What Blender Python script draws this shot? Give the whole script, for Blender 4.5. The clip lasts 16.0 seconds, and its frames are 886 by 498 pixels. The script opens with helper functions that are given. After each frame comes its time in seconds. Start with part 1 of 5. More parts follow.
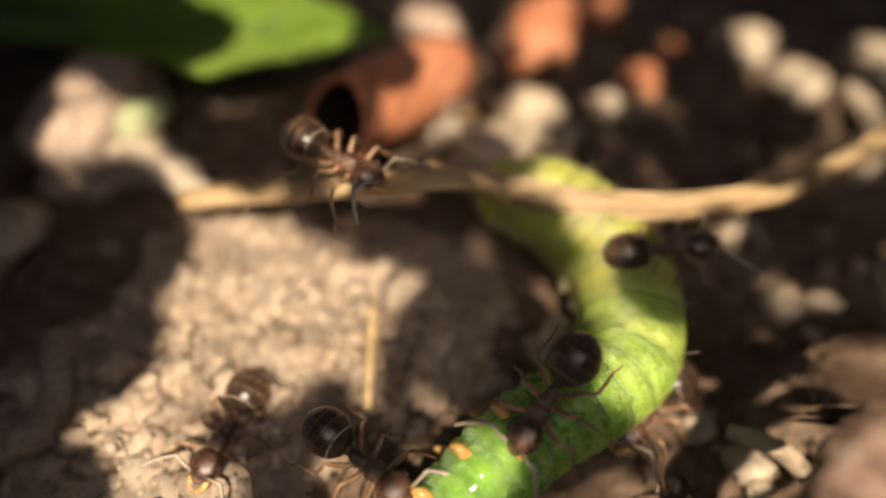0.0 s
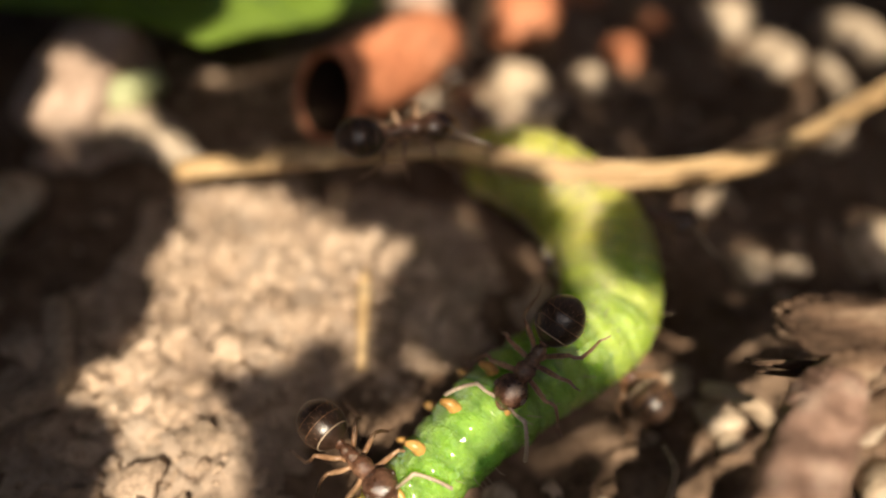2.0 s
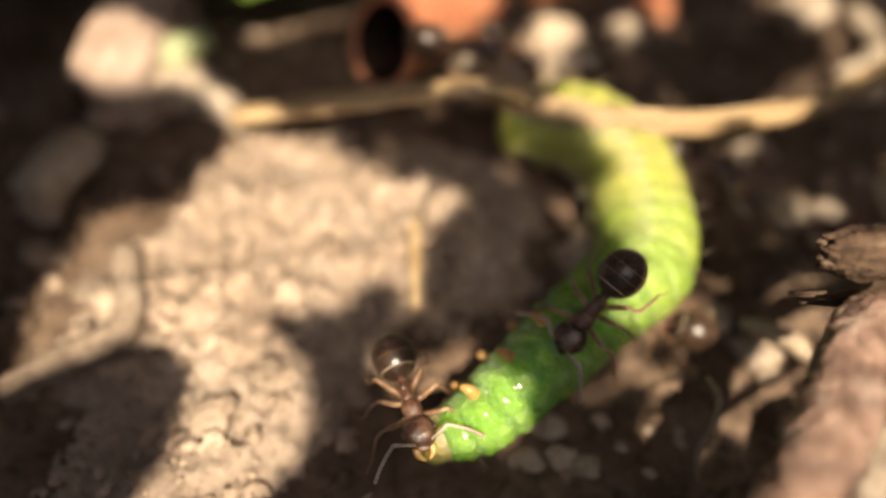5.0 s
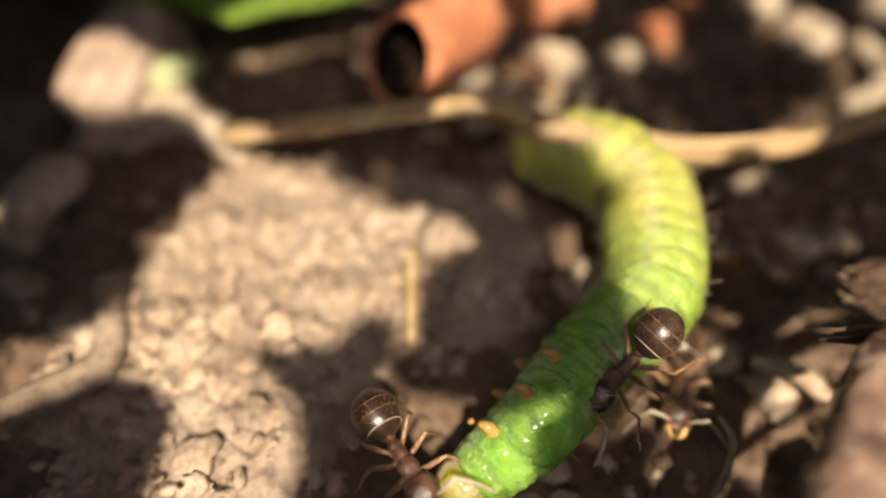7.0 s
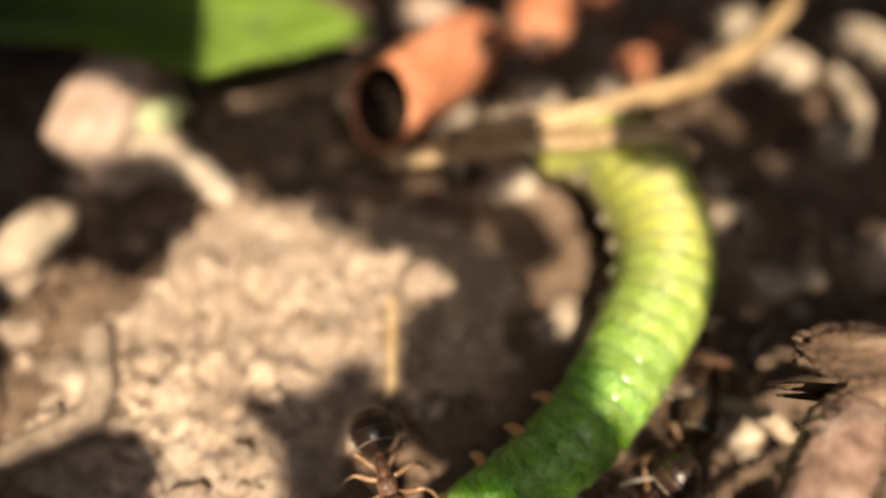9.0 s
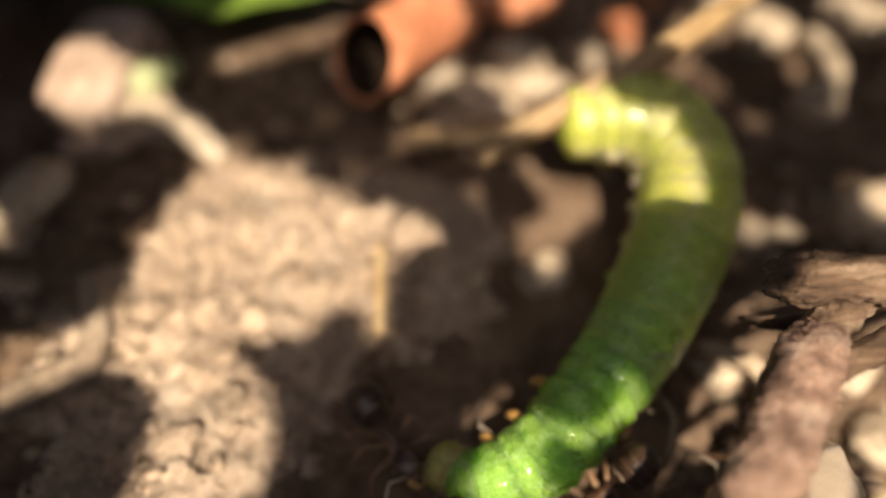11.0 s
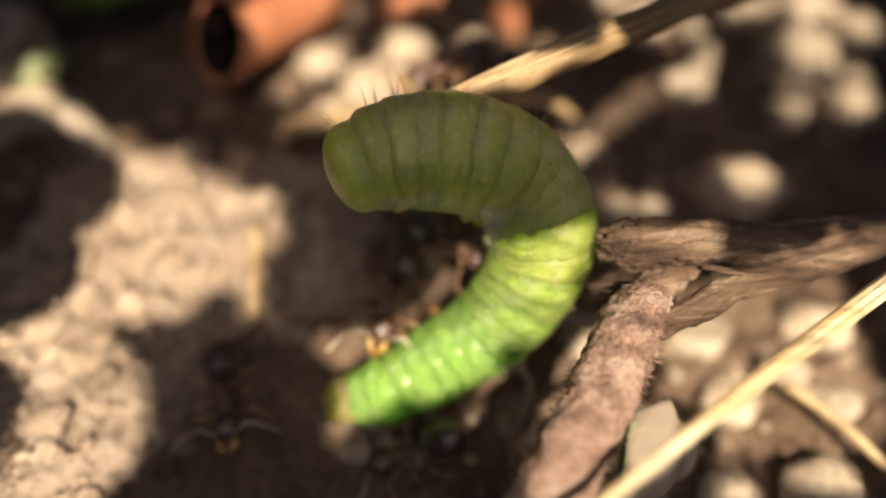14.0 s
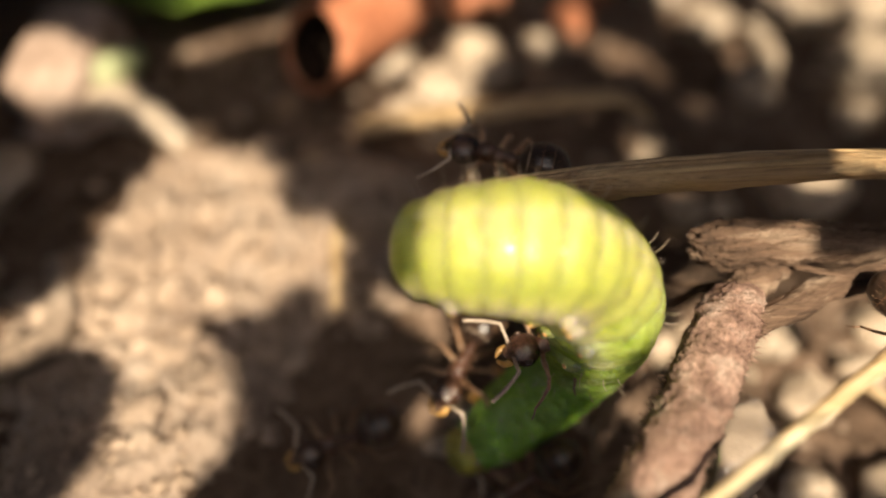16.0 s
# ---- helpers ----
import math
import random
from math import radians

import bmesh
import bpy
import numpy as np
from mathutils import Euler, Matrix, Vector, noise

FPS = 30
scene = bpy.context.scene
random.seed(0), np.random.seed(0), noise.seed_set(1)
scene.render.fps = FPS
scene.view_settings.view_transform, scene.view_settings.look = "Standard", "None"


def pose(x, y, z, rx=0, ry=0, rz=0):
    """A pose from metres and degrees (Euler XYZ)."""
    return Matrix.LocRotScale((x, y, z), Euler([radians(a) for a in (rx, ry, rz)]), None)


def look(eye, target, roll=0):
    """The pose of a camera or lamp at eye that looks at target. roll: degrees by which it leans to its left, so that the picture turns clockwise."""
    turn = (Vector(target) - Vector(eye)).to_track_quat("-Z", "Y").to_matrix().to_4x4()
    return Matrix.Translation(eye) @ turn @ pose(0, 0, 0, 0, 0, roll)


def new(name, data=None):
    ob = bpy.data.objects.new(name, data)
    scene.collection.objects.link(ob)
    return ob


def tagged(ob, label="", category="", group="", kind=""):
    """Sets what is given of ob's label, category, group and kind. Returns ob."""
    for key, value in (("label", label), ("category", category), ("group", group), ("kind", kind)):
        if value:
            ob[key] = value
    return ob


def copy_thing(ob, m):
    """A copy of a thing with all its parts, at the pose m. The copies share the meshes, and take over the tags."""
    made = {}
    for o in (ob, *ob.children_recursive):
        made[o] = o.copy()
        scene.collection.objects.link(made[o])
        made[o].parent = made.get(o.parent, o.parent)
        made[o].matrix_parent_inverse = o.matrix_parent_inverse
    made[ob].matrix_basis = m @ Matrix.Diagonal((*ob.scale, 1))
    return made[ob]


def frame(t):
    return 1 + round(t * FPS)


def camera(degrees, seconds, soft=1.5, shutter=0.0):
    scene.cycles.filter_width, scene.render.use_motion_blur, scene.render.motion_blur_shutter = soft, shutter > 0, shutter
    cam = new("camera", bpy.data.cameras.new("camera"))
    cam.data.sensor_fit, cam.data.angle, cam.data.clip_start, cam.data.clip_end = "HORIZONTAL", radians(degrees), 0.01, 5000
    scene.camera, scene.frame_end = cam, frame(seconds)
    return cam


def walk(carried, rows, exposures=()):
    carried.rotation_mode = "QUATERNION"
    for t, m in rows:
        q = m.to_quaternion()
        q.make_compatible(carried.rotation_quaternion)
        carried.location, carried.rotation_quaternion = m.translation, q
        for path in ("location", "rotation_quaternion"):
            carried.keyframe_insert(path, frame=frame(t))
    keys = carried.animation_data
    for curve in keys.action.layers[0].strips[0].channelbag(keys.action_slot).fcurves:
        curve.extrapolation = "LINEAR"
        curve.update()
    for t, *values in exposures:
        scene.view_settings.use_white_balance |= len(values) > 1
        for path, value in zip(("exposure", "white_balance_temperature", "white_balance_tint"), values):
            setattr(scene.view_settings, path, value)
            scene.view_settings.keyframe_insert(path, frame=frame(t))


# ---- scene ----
cam = camera(62.0, 16.0, soft=2.0)
MM = 0.001  # the place is a hand's width of ground: plan in millimetres
PATH = [
    (0, (-0.613, -0.43, 19.613), (-0.57, 0.77, 18.014), 1.6),
    (0.5, (-0.775, -0.356, 19.804), (-0.715, 0.832, 18.197), 2.1),
    (1, (-1.078, -0.65, 19.888), (-1.011, 0.516, 18.264), 2.3),
    (1.5, (-1.05, -0.995, 20.003), (-0.971, 0.16, 18.372), 2.8),
    (2, (-0.858, -1.172, 20.178), (-0.765, -0.025, 18.542), 3.4),
    (2.5, (-1.062, -1.467, 20.187), (-0.974, -0.363, 18.522), 2.9),
    (3, (-1.145, -1.607, 20.054), (-1.068, -0.5, 18.391), 2.5),
    (3.5, (-1.316, -1.664, 20.03), (-1.264, -0.567, 18.359), 1.1),
    (4, (-1.84, -2.297, 20.826), (-1.795, -1.22, 19.141), 0.9),
    (6.5, (-2.112, -2.018, 19.767), (-2.023, -0.906, 18.107), 2.4),
    (7, (-2.104, -1.681, 19.701), (-2.028, -0.535, 18.064), 2.2),
    (7.5, (-2.124, -0.801, 20.67), (-2.053, 0.325, 19.019), 1.6),
    (8, (-2.06, -0.366, 21.282), (-1.988, 0.759, 19.63), 1.7),
    (8.5, (-1.718, -0.287, 21.553), (-1.64, 0.839, 19.902), 1.9),
    (9, (-1.46, -0.523, 21.377), (-1.382, 0.589, 19.717), 2.0),
    (11.5, (-0.976, -2.394, 20.97), (-0.885, -1.293, 19.302), 2.0),
    (12, (0.48, -2.625, 20.718), (0.578, -1.522, 19.052), 2.2),
    (12.5, (1.185, -2.958, 20.916), (1.287, -1.863, 19.246), 2.4),
    (13, (1.891, -3.099, 21.101), (2.003, -2.024, 19.419), 2.5),
    (13.5, (1.892, -3.147, 21.264), (2.062, -2.06, 19.594), 5.1),
    (14, (1.618, -3.385, 21.549), (1.808, -2.288, 19.887), 5.1),
    (14.5, (0.981, -3.334, 21.494), (1.175, -2.24, 19.83), 6.5),
    (15, (0.271, -3.303, 21.722), (0.422, -2.203, 20.058), 3.4),
    (15.5, (-0.461, -3.362, 21.739), (-0.302, -2.266, 20.074), 4.6),
    (16, (-0.503, -3.412, 21.761), (-0.353, -2.317, 20.094), 4.0),
]
EXPOSURES = [(t, e, 6720, 10) for t, e in [(0, 0.58), (2.5, 0.66), (3.5, 0.74), (4.0, 0.95), (6.5, 0.66), (8.0, 0.85), (9.0, 0.80), (11.5, 0.79), (12.0, 0.77), (13.0, 0.74), (14.5, 0.79), (15.5, 0.72), (16.0, 0.72)]]
walk(cam, [(t, look([v * MM for v in eye], [v * MM for v in aim], roll)) for t, eye, aim, roll in PATH], EXPOSURES)
# close-up lens: sharp about 18 mm off, soft before and behind
cam.data.dof.use_dof = True
cam.data.dof.focus_distance = 18.2 * MM
cam.data.dof.aperture_fstop = 19.0

# ---- light ----
SUN = Vector((0.04, -0.50, 0.86)).normalized()  # towards the sun
world = bpy.data.worlds.new("sky")
scene.world = world
world.use_nodes = True
sky = world.node_tree.nodes.new("ShaderNodeTexSky")
sky.sky_type, sky.sun_disc = "NISHITA", False
sky.air_density, sky.dust_density = 0.7, 3.0
sky.sun_elevation = math.asin(SUN.z)
sky.sun_rotation = math.atan2(SUN.x, SUN.y)
world.node_tree.links.new(sky.outputs[0], world.node_tree.nodes["Background"].inputs[0])
world.node_tree.nodes["Background"].inputs[1].default_value = 0.15
lamp = bpy.data.lights.new("sun", "SUN")
lamp.energy, lamp.angle, lamp.color = 5.4, radians(1.1), (1.0, 0.87, 0.68)
sun = new("sun", lamp)
sun.matrix_world = look(SUN * 0.2, (0, 0, 0))


# ---- materials ----
def shader(name):
    m = bpy.data.materials.new(name)
    m.use_nodes = True
    return m, m.node_tree, m.node_tree.nodes["Principled BSDF"]


def noise_node(tree, scale, detail=4.0, rough=0.55, stretch=None, kind="ShaderNodeTexNoise"):
    co = tree.nodes.new("ShaderNodeTexCoord")
    n = tree.nodes.new(kind)
    n.inputs["Scale"].default_value = scale
    if kind == "ShaderNodeTexNoise":
        n.inputs["Detail"].default_value, n.inputs["Roughness"].default_value = detail, rough
    src = co.outputs["Object"]
    if stretch:
        mp = tree.nodes.new("ShaderNodeMapping")
        mp.inputs["Scale"].default_value = stretch
        tree.links.new(src, mp.inputs["Vector"])
        src = mp.outputs["Vector"]
    tree.links.new(src, n.inputs["Vector"])
    return n


def ramp(tree, source, stops):
    r = tree.nodes.new("ShaderNodeValToRGB")
    e = r.color_ramp.elements
    while len(e) < len(stops):
        e.new(0.5)
    for el, (at, col) in zip(e, stops):
        el.position, el.color = at, (*col, 1)
    tree.links.new(source, r.inputs[0])
    return r.outputs[0]


def mixed(tree, kind, fac, a, b):
    n = tree.nodes.new("ShaderNodeMix")
    n.data_type, n.blend_type = "RGBA", kind
    n.inputs[0].default_value = fac
    tree.links.new(a, n.inputs[6])
    if isinstance(b, tuple):
        n.inputs[7].default_value = (*b, 1)
    else:
        tree.links.new(b, n.inputs[7])
    return n.outputs[2]


def surface(name, dark, mid, light, coarse, fine, rough=0.8, bump=0.00006, stretch=None, vary=0.0, gloss=0.5, rough2=None):
    """A natural surface: large patches and fine grain in its colour, grain in its relief. Scales in features a metre."""
    m, tree, b = shader(name)
    n1 = noise_node(tree, coarse, 5, 0.6, stretch)
    n2 = noise_node(tree, fine, 6, 0.65, stretch)
    col = ramp(tree, n1.outputs["Fac"], [(0.3, dark), (0.52, mid), (0.72, light)])
    grain = ramp(tree, n2.outputs["Fac"], [(0.28, (0.45, 0.43, 0.40)), (0.5, (0.9, 0.9, 0.9)), (0.75, (1.15, 1.12, 1.08))])
    col = mixed(tree, "MULTIPLY", 1.0, col, grain)
    if vary:
        info = tree.nodes.new("ShaderNodeObjectInfo")
        tone = ramp(tree, info.outputs["Random"], [(0.0, (1 - vary, 1 - vary, 1 - vary * 1.1)), (0.5, (1, 1, 1)), (1.0, (1 + vary, 1 + vary * 0.9, 1 + vary * 0.7))])
        col = mixed(tree, "MULTIPLY", 1.0, col, tone)
    tree.links.new(col, b.inputs["Base Color"])
    b.inputs["Roughness"].default_value = rough
    b.inputs["Specular IOR Level"].default_value = gloss
    bp = tree.nodes.new("ShaderNodeBump")
    bp.inputs["Strength"].default_value, bp.inputs["Distance"].default_value = 0.8, bump
    tree.links.new(n2.outputs["Fac"], bp.inputs["Height"])
    tree.links.new(bp.outputs["Normal"], b.inputs["Normal"])
    return m


SOIL = surface("soil", (0.25, 0.18, 0.135), (0.41, 0.315, 0.245), (0.50, 0.405, 0.325), 260, 2600, 0.92, 0.0003, gloss=0.2)
# soil around the heap, darkened in colour to deepen the shade there
SHADESOIL = surface("shade_toned_soil", (0.10, 0.062, 0.04), (0.18, 0.12, 0.082), (0.30, 0.21, 0.15), 330, 2600, 0.9, 0.00014, gloss=0.25)
CLOD = surface("clod", (0.26, 0.19, 0.14), (0.42, 0.32, 0.245), (0.51, 0.41, 0.33), 500, 3600, 0.92, 0.0001, vary=0.18, gloss=0.2)
PEBBLE = surface("pale_stone", (0.36, 0.27, 0.19), (0.50, 0.40, 0.30), (0.60, 0.50, 0.40), 300, 2400, 0.7, 0.00005, vary=0.18)
REDSTONE = surface("terracotta", (0.36, 0.12, 0.055), (0.52, 0.20, 0.10), (0.62, 0.28, 0.16), 300, 2200, 0.75, 0.00005, vary=0.12)
PINKSTONE = surface("pink_stone", (0.33, 0.22, 0.16), (0.44, 0.32, 0.25), (0.53, 0.41, 0.33), 250, 1800, 0.7, 0.00005)
GREENBIT = surface("pale_green_stem", (0.26, 0.30, 0.13), (0.42, 0.45, 0.25), (0.55, 0.56, 0.36), 300, 2000, 0.6, 0.00003)
BARK = surface("bark", (0.20, 0.11, 0.08), (0.54, 0.345, 0.265), (0.78, 0.59, 0.48), 1300, 9000, 0.7, 0.0004, stretch=(1, 1, 1), gloss=0.3)
WOOD = surface("broken_wood", (0.05, 0.03, 0.02), (0.2, 0.125, 0.082), (0.5, 0.37, 0.265), 1100, 5200, 0.85, 0.0003, stretch=(0.2, 1.4, 1.4), gloss=0.3)
HOLLOWSHADE = surface("hollow_shade", (0.016, 0.01, 0.007), (0.03, 0.019, 0.013), (0.05, 0.032, 0.022), 600, 3000, 0.95, 0.0001, gloss=0.1)
STRAW = surface("dry_straw", (0.33, 0.21, 0.10), (0.52, 0.36, 0.19), (0.66, 0.50, 0.30), 500, 3500, 0.5, 0.00004, stretch=(0.12, 1.6, 1.6))
BROWNSTRAW = surface("brown_straw", (0.20, 0.115, 0.05), (0.40, 0.26, 0.13), (0.60, 0.44, 0.25), 900, 6000, 0.5, 0.00006, stretch=(0.08, 2.2, 2.2))
BRIGHTSTRAW = surface("bleached_straw", (0.60, 0.42, 0.20), (0.80, 0.67, 0.43), (0.90, 0.83, 0.64), 500, 4200, 0.36, 0.00003, stretch=(0.12, 1.6, 1.6))
ANT = surface("ant_shell", (0.02, 0.011, 0.008), (0.044, 0.025, 0.017), (0.10, 0.06, 0.04), 1500, 9000, 0.28, 0.000012, gloss=0.6)
ANTRED = surface("ant_brown_shell", (0.05, 0.022, 0.013), (0.125, 0.058, 0.034), (0.30, 0.17, 0.11), 2200, 12000, 0.2, 0.00005, gloss=0.9)
ANTHEAD = surface("ant_head_shell", (0.03, 0.014, 0.009), (0.068, 0.032, 0.02), (0.16, 0.085, 0.055), 2100, 13000, 0.18, 0.00003, gloss=0.9)
ANTLEG = surface("ant_leg", (0.13, 0.065, 0.033), (0.28, 0.155, 0.085), (0.46, 0.30, 0.18), 1200, 9000, 0.38, 0.000008)
ANTENNA = surface("ant_feeler", (0.26, 0.19, 0.13), (0.42, 0.33, 0.25), (0.54, 0.45, 0.36), 1500, 14000, 0.5, 0.00001)
AMBER = surface("amber_leg", (0.40, 0.20, 0.05), (0.55, 0.31, 0.09), (0.66, 0.42, 0.16), 1200, 6000, 0.35, 0.00001)
STEM = surface("green_stem", (0.05, 0.10, 0.025), (0.08, 0.15, 0.04), (0.12, 0.20, 0.06), 300, 2000, 0.5, 0.00003)


def leaf_material(name, dark, mid, light):
    m, tree, b = shader(name)
    n1 = noise_node(tree, 160, 4, 0.6)
    n2 = noise_node(tree, 1500, 4, 0.6)
    col = ramp(tree, n1.outputs["Fac"], [(0.3, dark), (0.5, mid), (0.72, light)])
    col = mixed(tree, "MULTIPLY", 0.6, col, ramp(tree, n2.outputs["Fac"], [(0.3, (0.6, 0.6, 0.6)), (0.7, (1.1, 1.1, 1.1))]))
    tree.links.new(col, b.inputs["Base Color"])
    b.inputs["Roughness"].default_value = 0.45
    bp = tree.nodes.new("ShaderNodeBump")
    bp.inputs["Strength"].default_value, bp.inputs["Distance"].default_value = 0.5, 0.00006
    tree.links.new(n2.outputs["Fac"], bp.inputs["Height"])
    tree.links.new(bp.outputs["Normal"], b.inputs["Normal"])
    t = tree.nodes.new("ShaderNodeBsdfTranslucent")
    t.inputs["Color"].default_value = (mid[0] * 1.5, mid[1] * 1.5, mid[2] * 0.7, 1)
    mx = tree.nodes.new("ShaderNodeMixShader")
    mx.inputs[0].default_value = 0.25
    tree.links.new(b.outputs[0], mx.inputs[1])
    tree.links.new(t.outputs[0], mx.inputs[2])
    tree.links.new(mx.outputs[0], tree.nodes["Material Output"].inputs["Surface"])
    return m


LEAF = leaf_material("broad_leaf", (0.13, 0.21, 0.025), (0.18, 0.28, 0.038), (0.24, 0.35, 0.07))
CANOPY = leaf_material("weed_leaf", (0.02, 0.045, 0.01), (0.03, 0.06, 0.014), (0.04, 0.08, 0.02))
CANOPY.node_tree.nodes["Mix Shader"].inputs[0].default_value = 0.04


def skin(name, dark, mid, light, rough=0.34, relief=0.00008):
    """Soft, light-soaked caterpillar skin."""
    m, tree, b = shader(name)
    n1 = noise_node(tree, 420, 4, 0.6)
    n2 = noise_node(tree, 3000, 5, 0.6)
    n3 = noise_node(tree, 1500, 3, 0.55, stretch=(1.6, 0.4, 0.4))
    col = ramp(tree, n1.outputs["Fac"], [(0.3, dark), (0.5, mid), (0.72, light)])
    col = mixed(tree, "MULTIPLY", 0.7, col, ramp(tree, n2.outputs["Fac"], [(0.3, (0.72, 0.74, 0.7)), (0.7, (1.12, 1.1, 1.15))]))
    co = tree.nodes.new("ShaderNodeTexCoord")
    xyz = tree.nodes.new("ShaderNodeSeparateXYZ")
    tree.links.new(co.outputs["Object"], xyz.inputs[0])
    wob = tree.nodes.new("ShaderNodeMath")
    wob.operation, wob.inputs[1].default_value = "MULTIPLY", 400.0
    tree.links.new(xyz.outputs[2], wob.inputs[0])
    band = ramp(tree, wob.outputs[0], [(0.0, (1, 1, 1)), (0.10, (1, 1, 1)), (0.15, (1.07, 1.05, 1.16)), (0.20, (1, 1, 1)), (0.36, (1.05, 1.04, 1.1)), (0.42, (1, 1, 1))])
    col = mixed(tree, "MULTIPLY", 1.0, col, band)
    tree.links.new(col, b.inputs["Base Color"])
    b.inputs["Subsurface Weight"].default_value = 0.85
    b.inputs["Subsurface Radius"].default_value = (0.0026, 0.0032, 0.0005)
    b.inputs["Subsurface Scale"].default_value = 1.0
    b.inputs["Roughness"].default_value = rough
    b.inputs["Coat Weight"].default_value, b.inputs["Coat Roughness"].default_value = 0.35 if rough < 0.22 else 0.05, 0.12
    b.inputs["Specular IOR Level"].default_value = 0.5 if rough < 0.22 else 0.35
    bp = tree.nodes.new("ShaderNodeBump")
    bp.inputs["Strength"].default_value, bp.inputs["Distance"].default_value = 0.75, relief
    add = tree.nodes.new("ShaderNodeMath")
    tree.links.new(n2.outputs["Fac"], add.inputs[0])
    tree.links.new(n3.outputs["Fac"], add.inputs[1])
    tree.links.new(add.outputs[0], bp.inputs["Height"])
    tree.links.new(bp.outputs["Normal"], b.inputs["Normal"])
    return m


SKINS = []
for step in range(6):  # vivid green in front, yellowish olive behind
    f = step / 5
    tone = [a + (b - a) * f for a, b in zip((0.27, 0.56, 0.085), (0.50, 0.54, 0.11))]
    SKINS.append(skin("caterpillar_skin", (tone[0] * 0.74, tone[1] * 0.8, tone[2] * 0.7), tuple(tone), (tone[0] * 1.4, tone[1] * 1.22, tone[2] * 2.6), 0.17 + 0.15 * f, 0.00048 - 0.00039 * f))
HEADSKIN = skin("head_skin", (0.24, 0.24, 0.06), (0.46, 0.42, 0.13), (0.68, 0.58, 0.30), 0.26, 0.00014)


def glassy(name, tint, rough):
    m, tree, b = shader(name)
    n = noise_node(tree, 1800, 4, 0.6)
    b.inputs["Base Color"].default_value = (*tint, 1)
    b.inputs["Transmission Weight"].default_value = 0.35
    b.inputs["Roughness"].default_value = rough
    bp = tree.nodes.new("ShaderNodeBump")
    bp.inputs["Strength"].default_value, bp.inputs["Distance"].default_value = 0.6, 0.0001
    tree.links.new(n.outputs["Fac"], bp.inputs["Height"])
    tree.links.new(bp.outputs["Normal"], b.inputs["Normal"])
    return m


QUARTZ = glassy("quartz", (0.56, 0.45, 0.35), 0.16)
QUARTZ.node_tree.nodes["Principled BSDF"].inputs["Transmission Weight"].default_value = 0.4
# mineral grain: its glint is put into a near-white base colour
GLINT = glassy("grain_glint", (0.95, 0.88, 0.62), 0.12)
GLINT.node_tree.nodes["Principled BSDF"].inputs["Transmission Weight"].default_value = 0.0
GLINT.node_tree.nodes["Principled BSDF"].inputs["Metallic"].default_value = 0.35


# ---- mesh helpers (millimetres) ----
def mesh_of(name, verts, faces, material, smooth=True):
    me = bpy.data.meshes.new(name)
    me.from_pydata([(x * MM, y * MM, z * MM) for x, y, z in verts], [], faces)
    me.materials.append(material)
    if smooth:
        me.polygons.foreach_set("use_smooth", [True] * len(me.polygons))
    me.update()
    return me


def part(name, shape, material, parent=None, label="", m=None, smooth=True):
    """Links one mesh (verts, faces) as one object, under a thing or a part."""
    ob = new(name, mesh_of(name, shape[0], shape[1], material, smooth))
    if parent is not None:
        ob.parent = parent
    if m is not None:
        ob.matrix_basis = m
    return tagged(ob, label)


def at(x, y, z, rx=0, ry=0, rz=0):
    return pose(x * MM, y * MM, z * MM, rx, ry, rz)


def ball(rx, ry, rz, center=(0, 0, 0), seg=16, rings=10, lump=0.0, freq=1.0, seed=0):
    """An ellipsoid, uneven by lump."""
    vs, fs = [], []
    off = Vector((seed * 7.3, seed * 3.1, seed * 1.7))
    for i in range(rings + 1):
        th = math.pi * i / rings
        for j in range(seg):
            ph = 2 * math.pi * j / seg
            d = Vector((math.cos(th), math.sin(th) * math.cos(ph), math.sin(th) * math.sin(ph)))
            k = 1 + lump * noise.noise(d * freq + off) + lump * 0.5 * noise.noise(d * freq * 2.7 + off)
            vs.append((center[0] + rx * d.x * k, center[1] + ry * d.y * k, center[2] + rz * d.z * k))
    for i in range(rings):
        for j in range(seg):
            a, b = i * seg + j, i * seg + (j + 1) % seg
            fs.append((a, b, b + seg, a + seg))
    return vs, fs


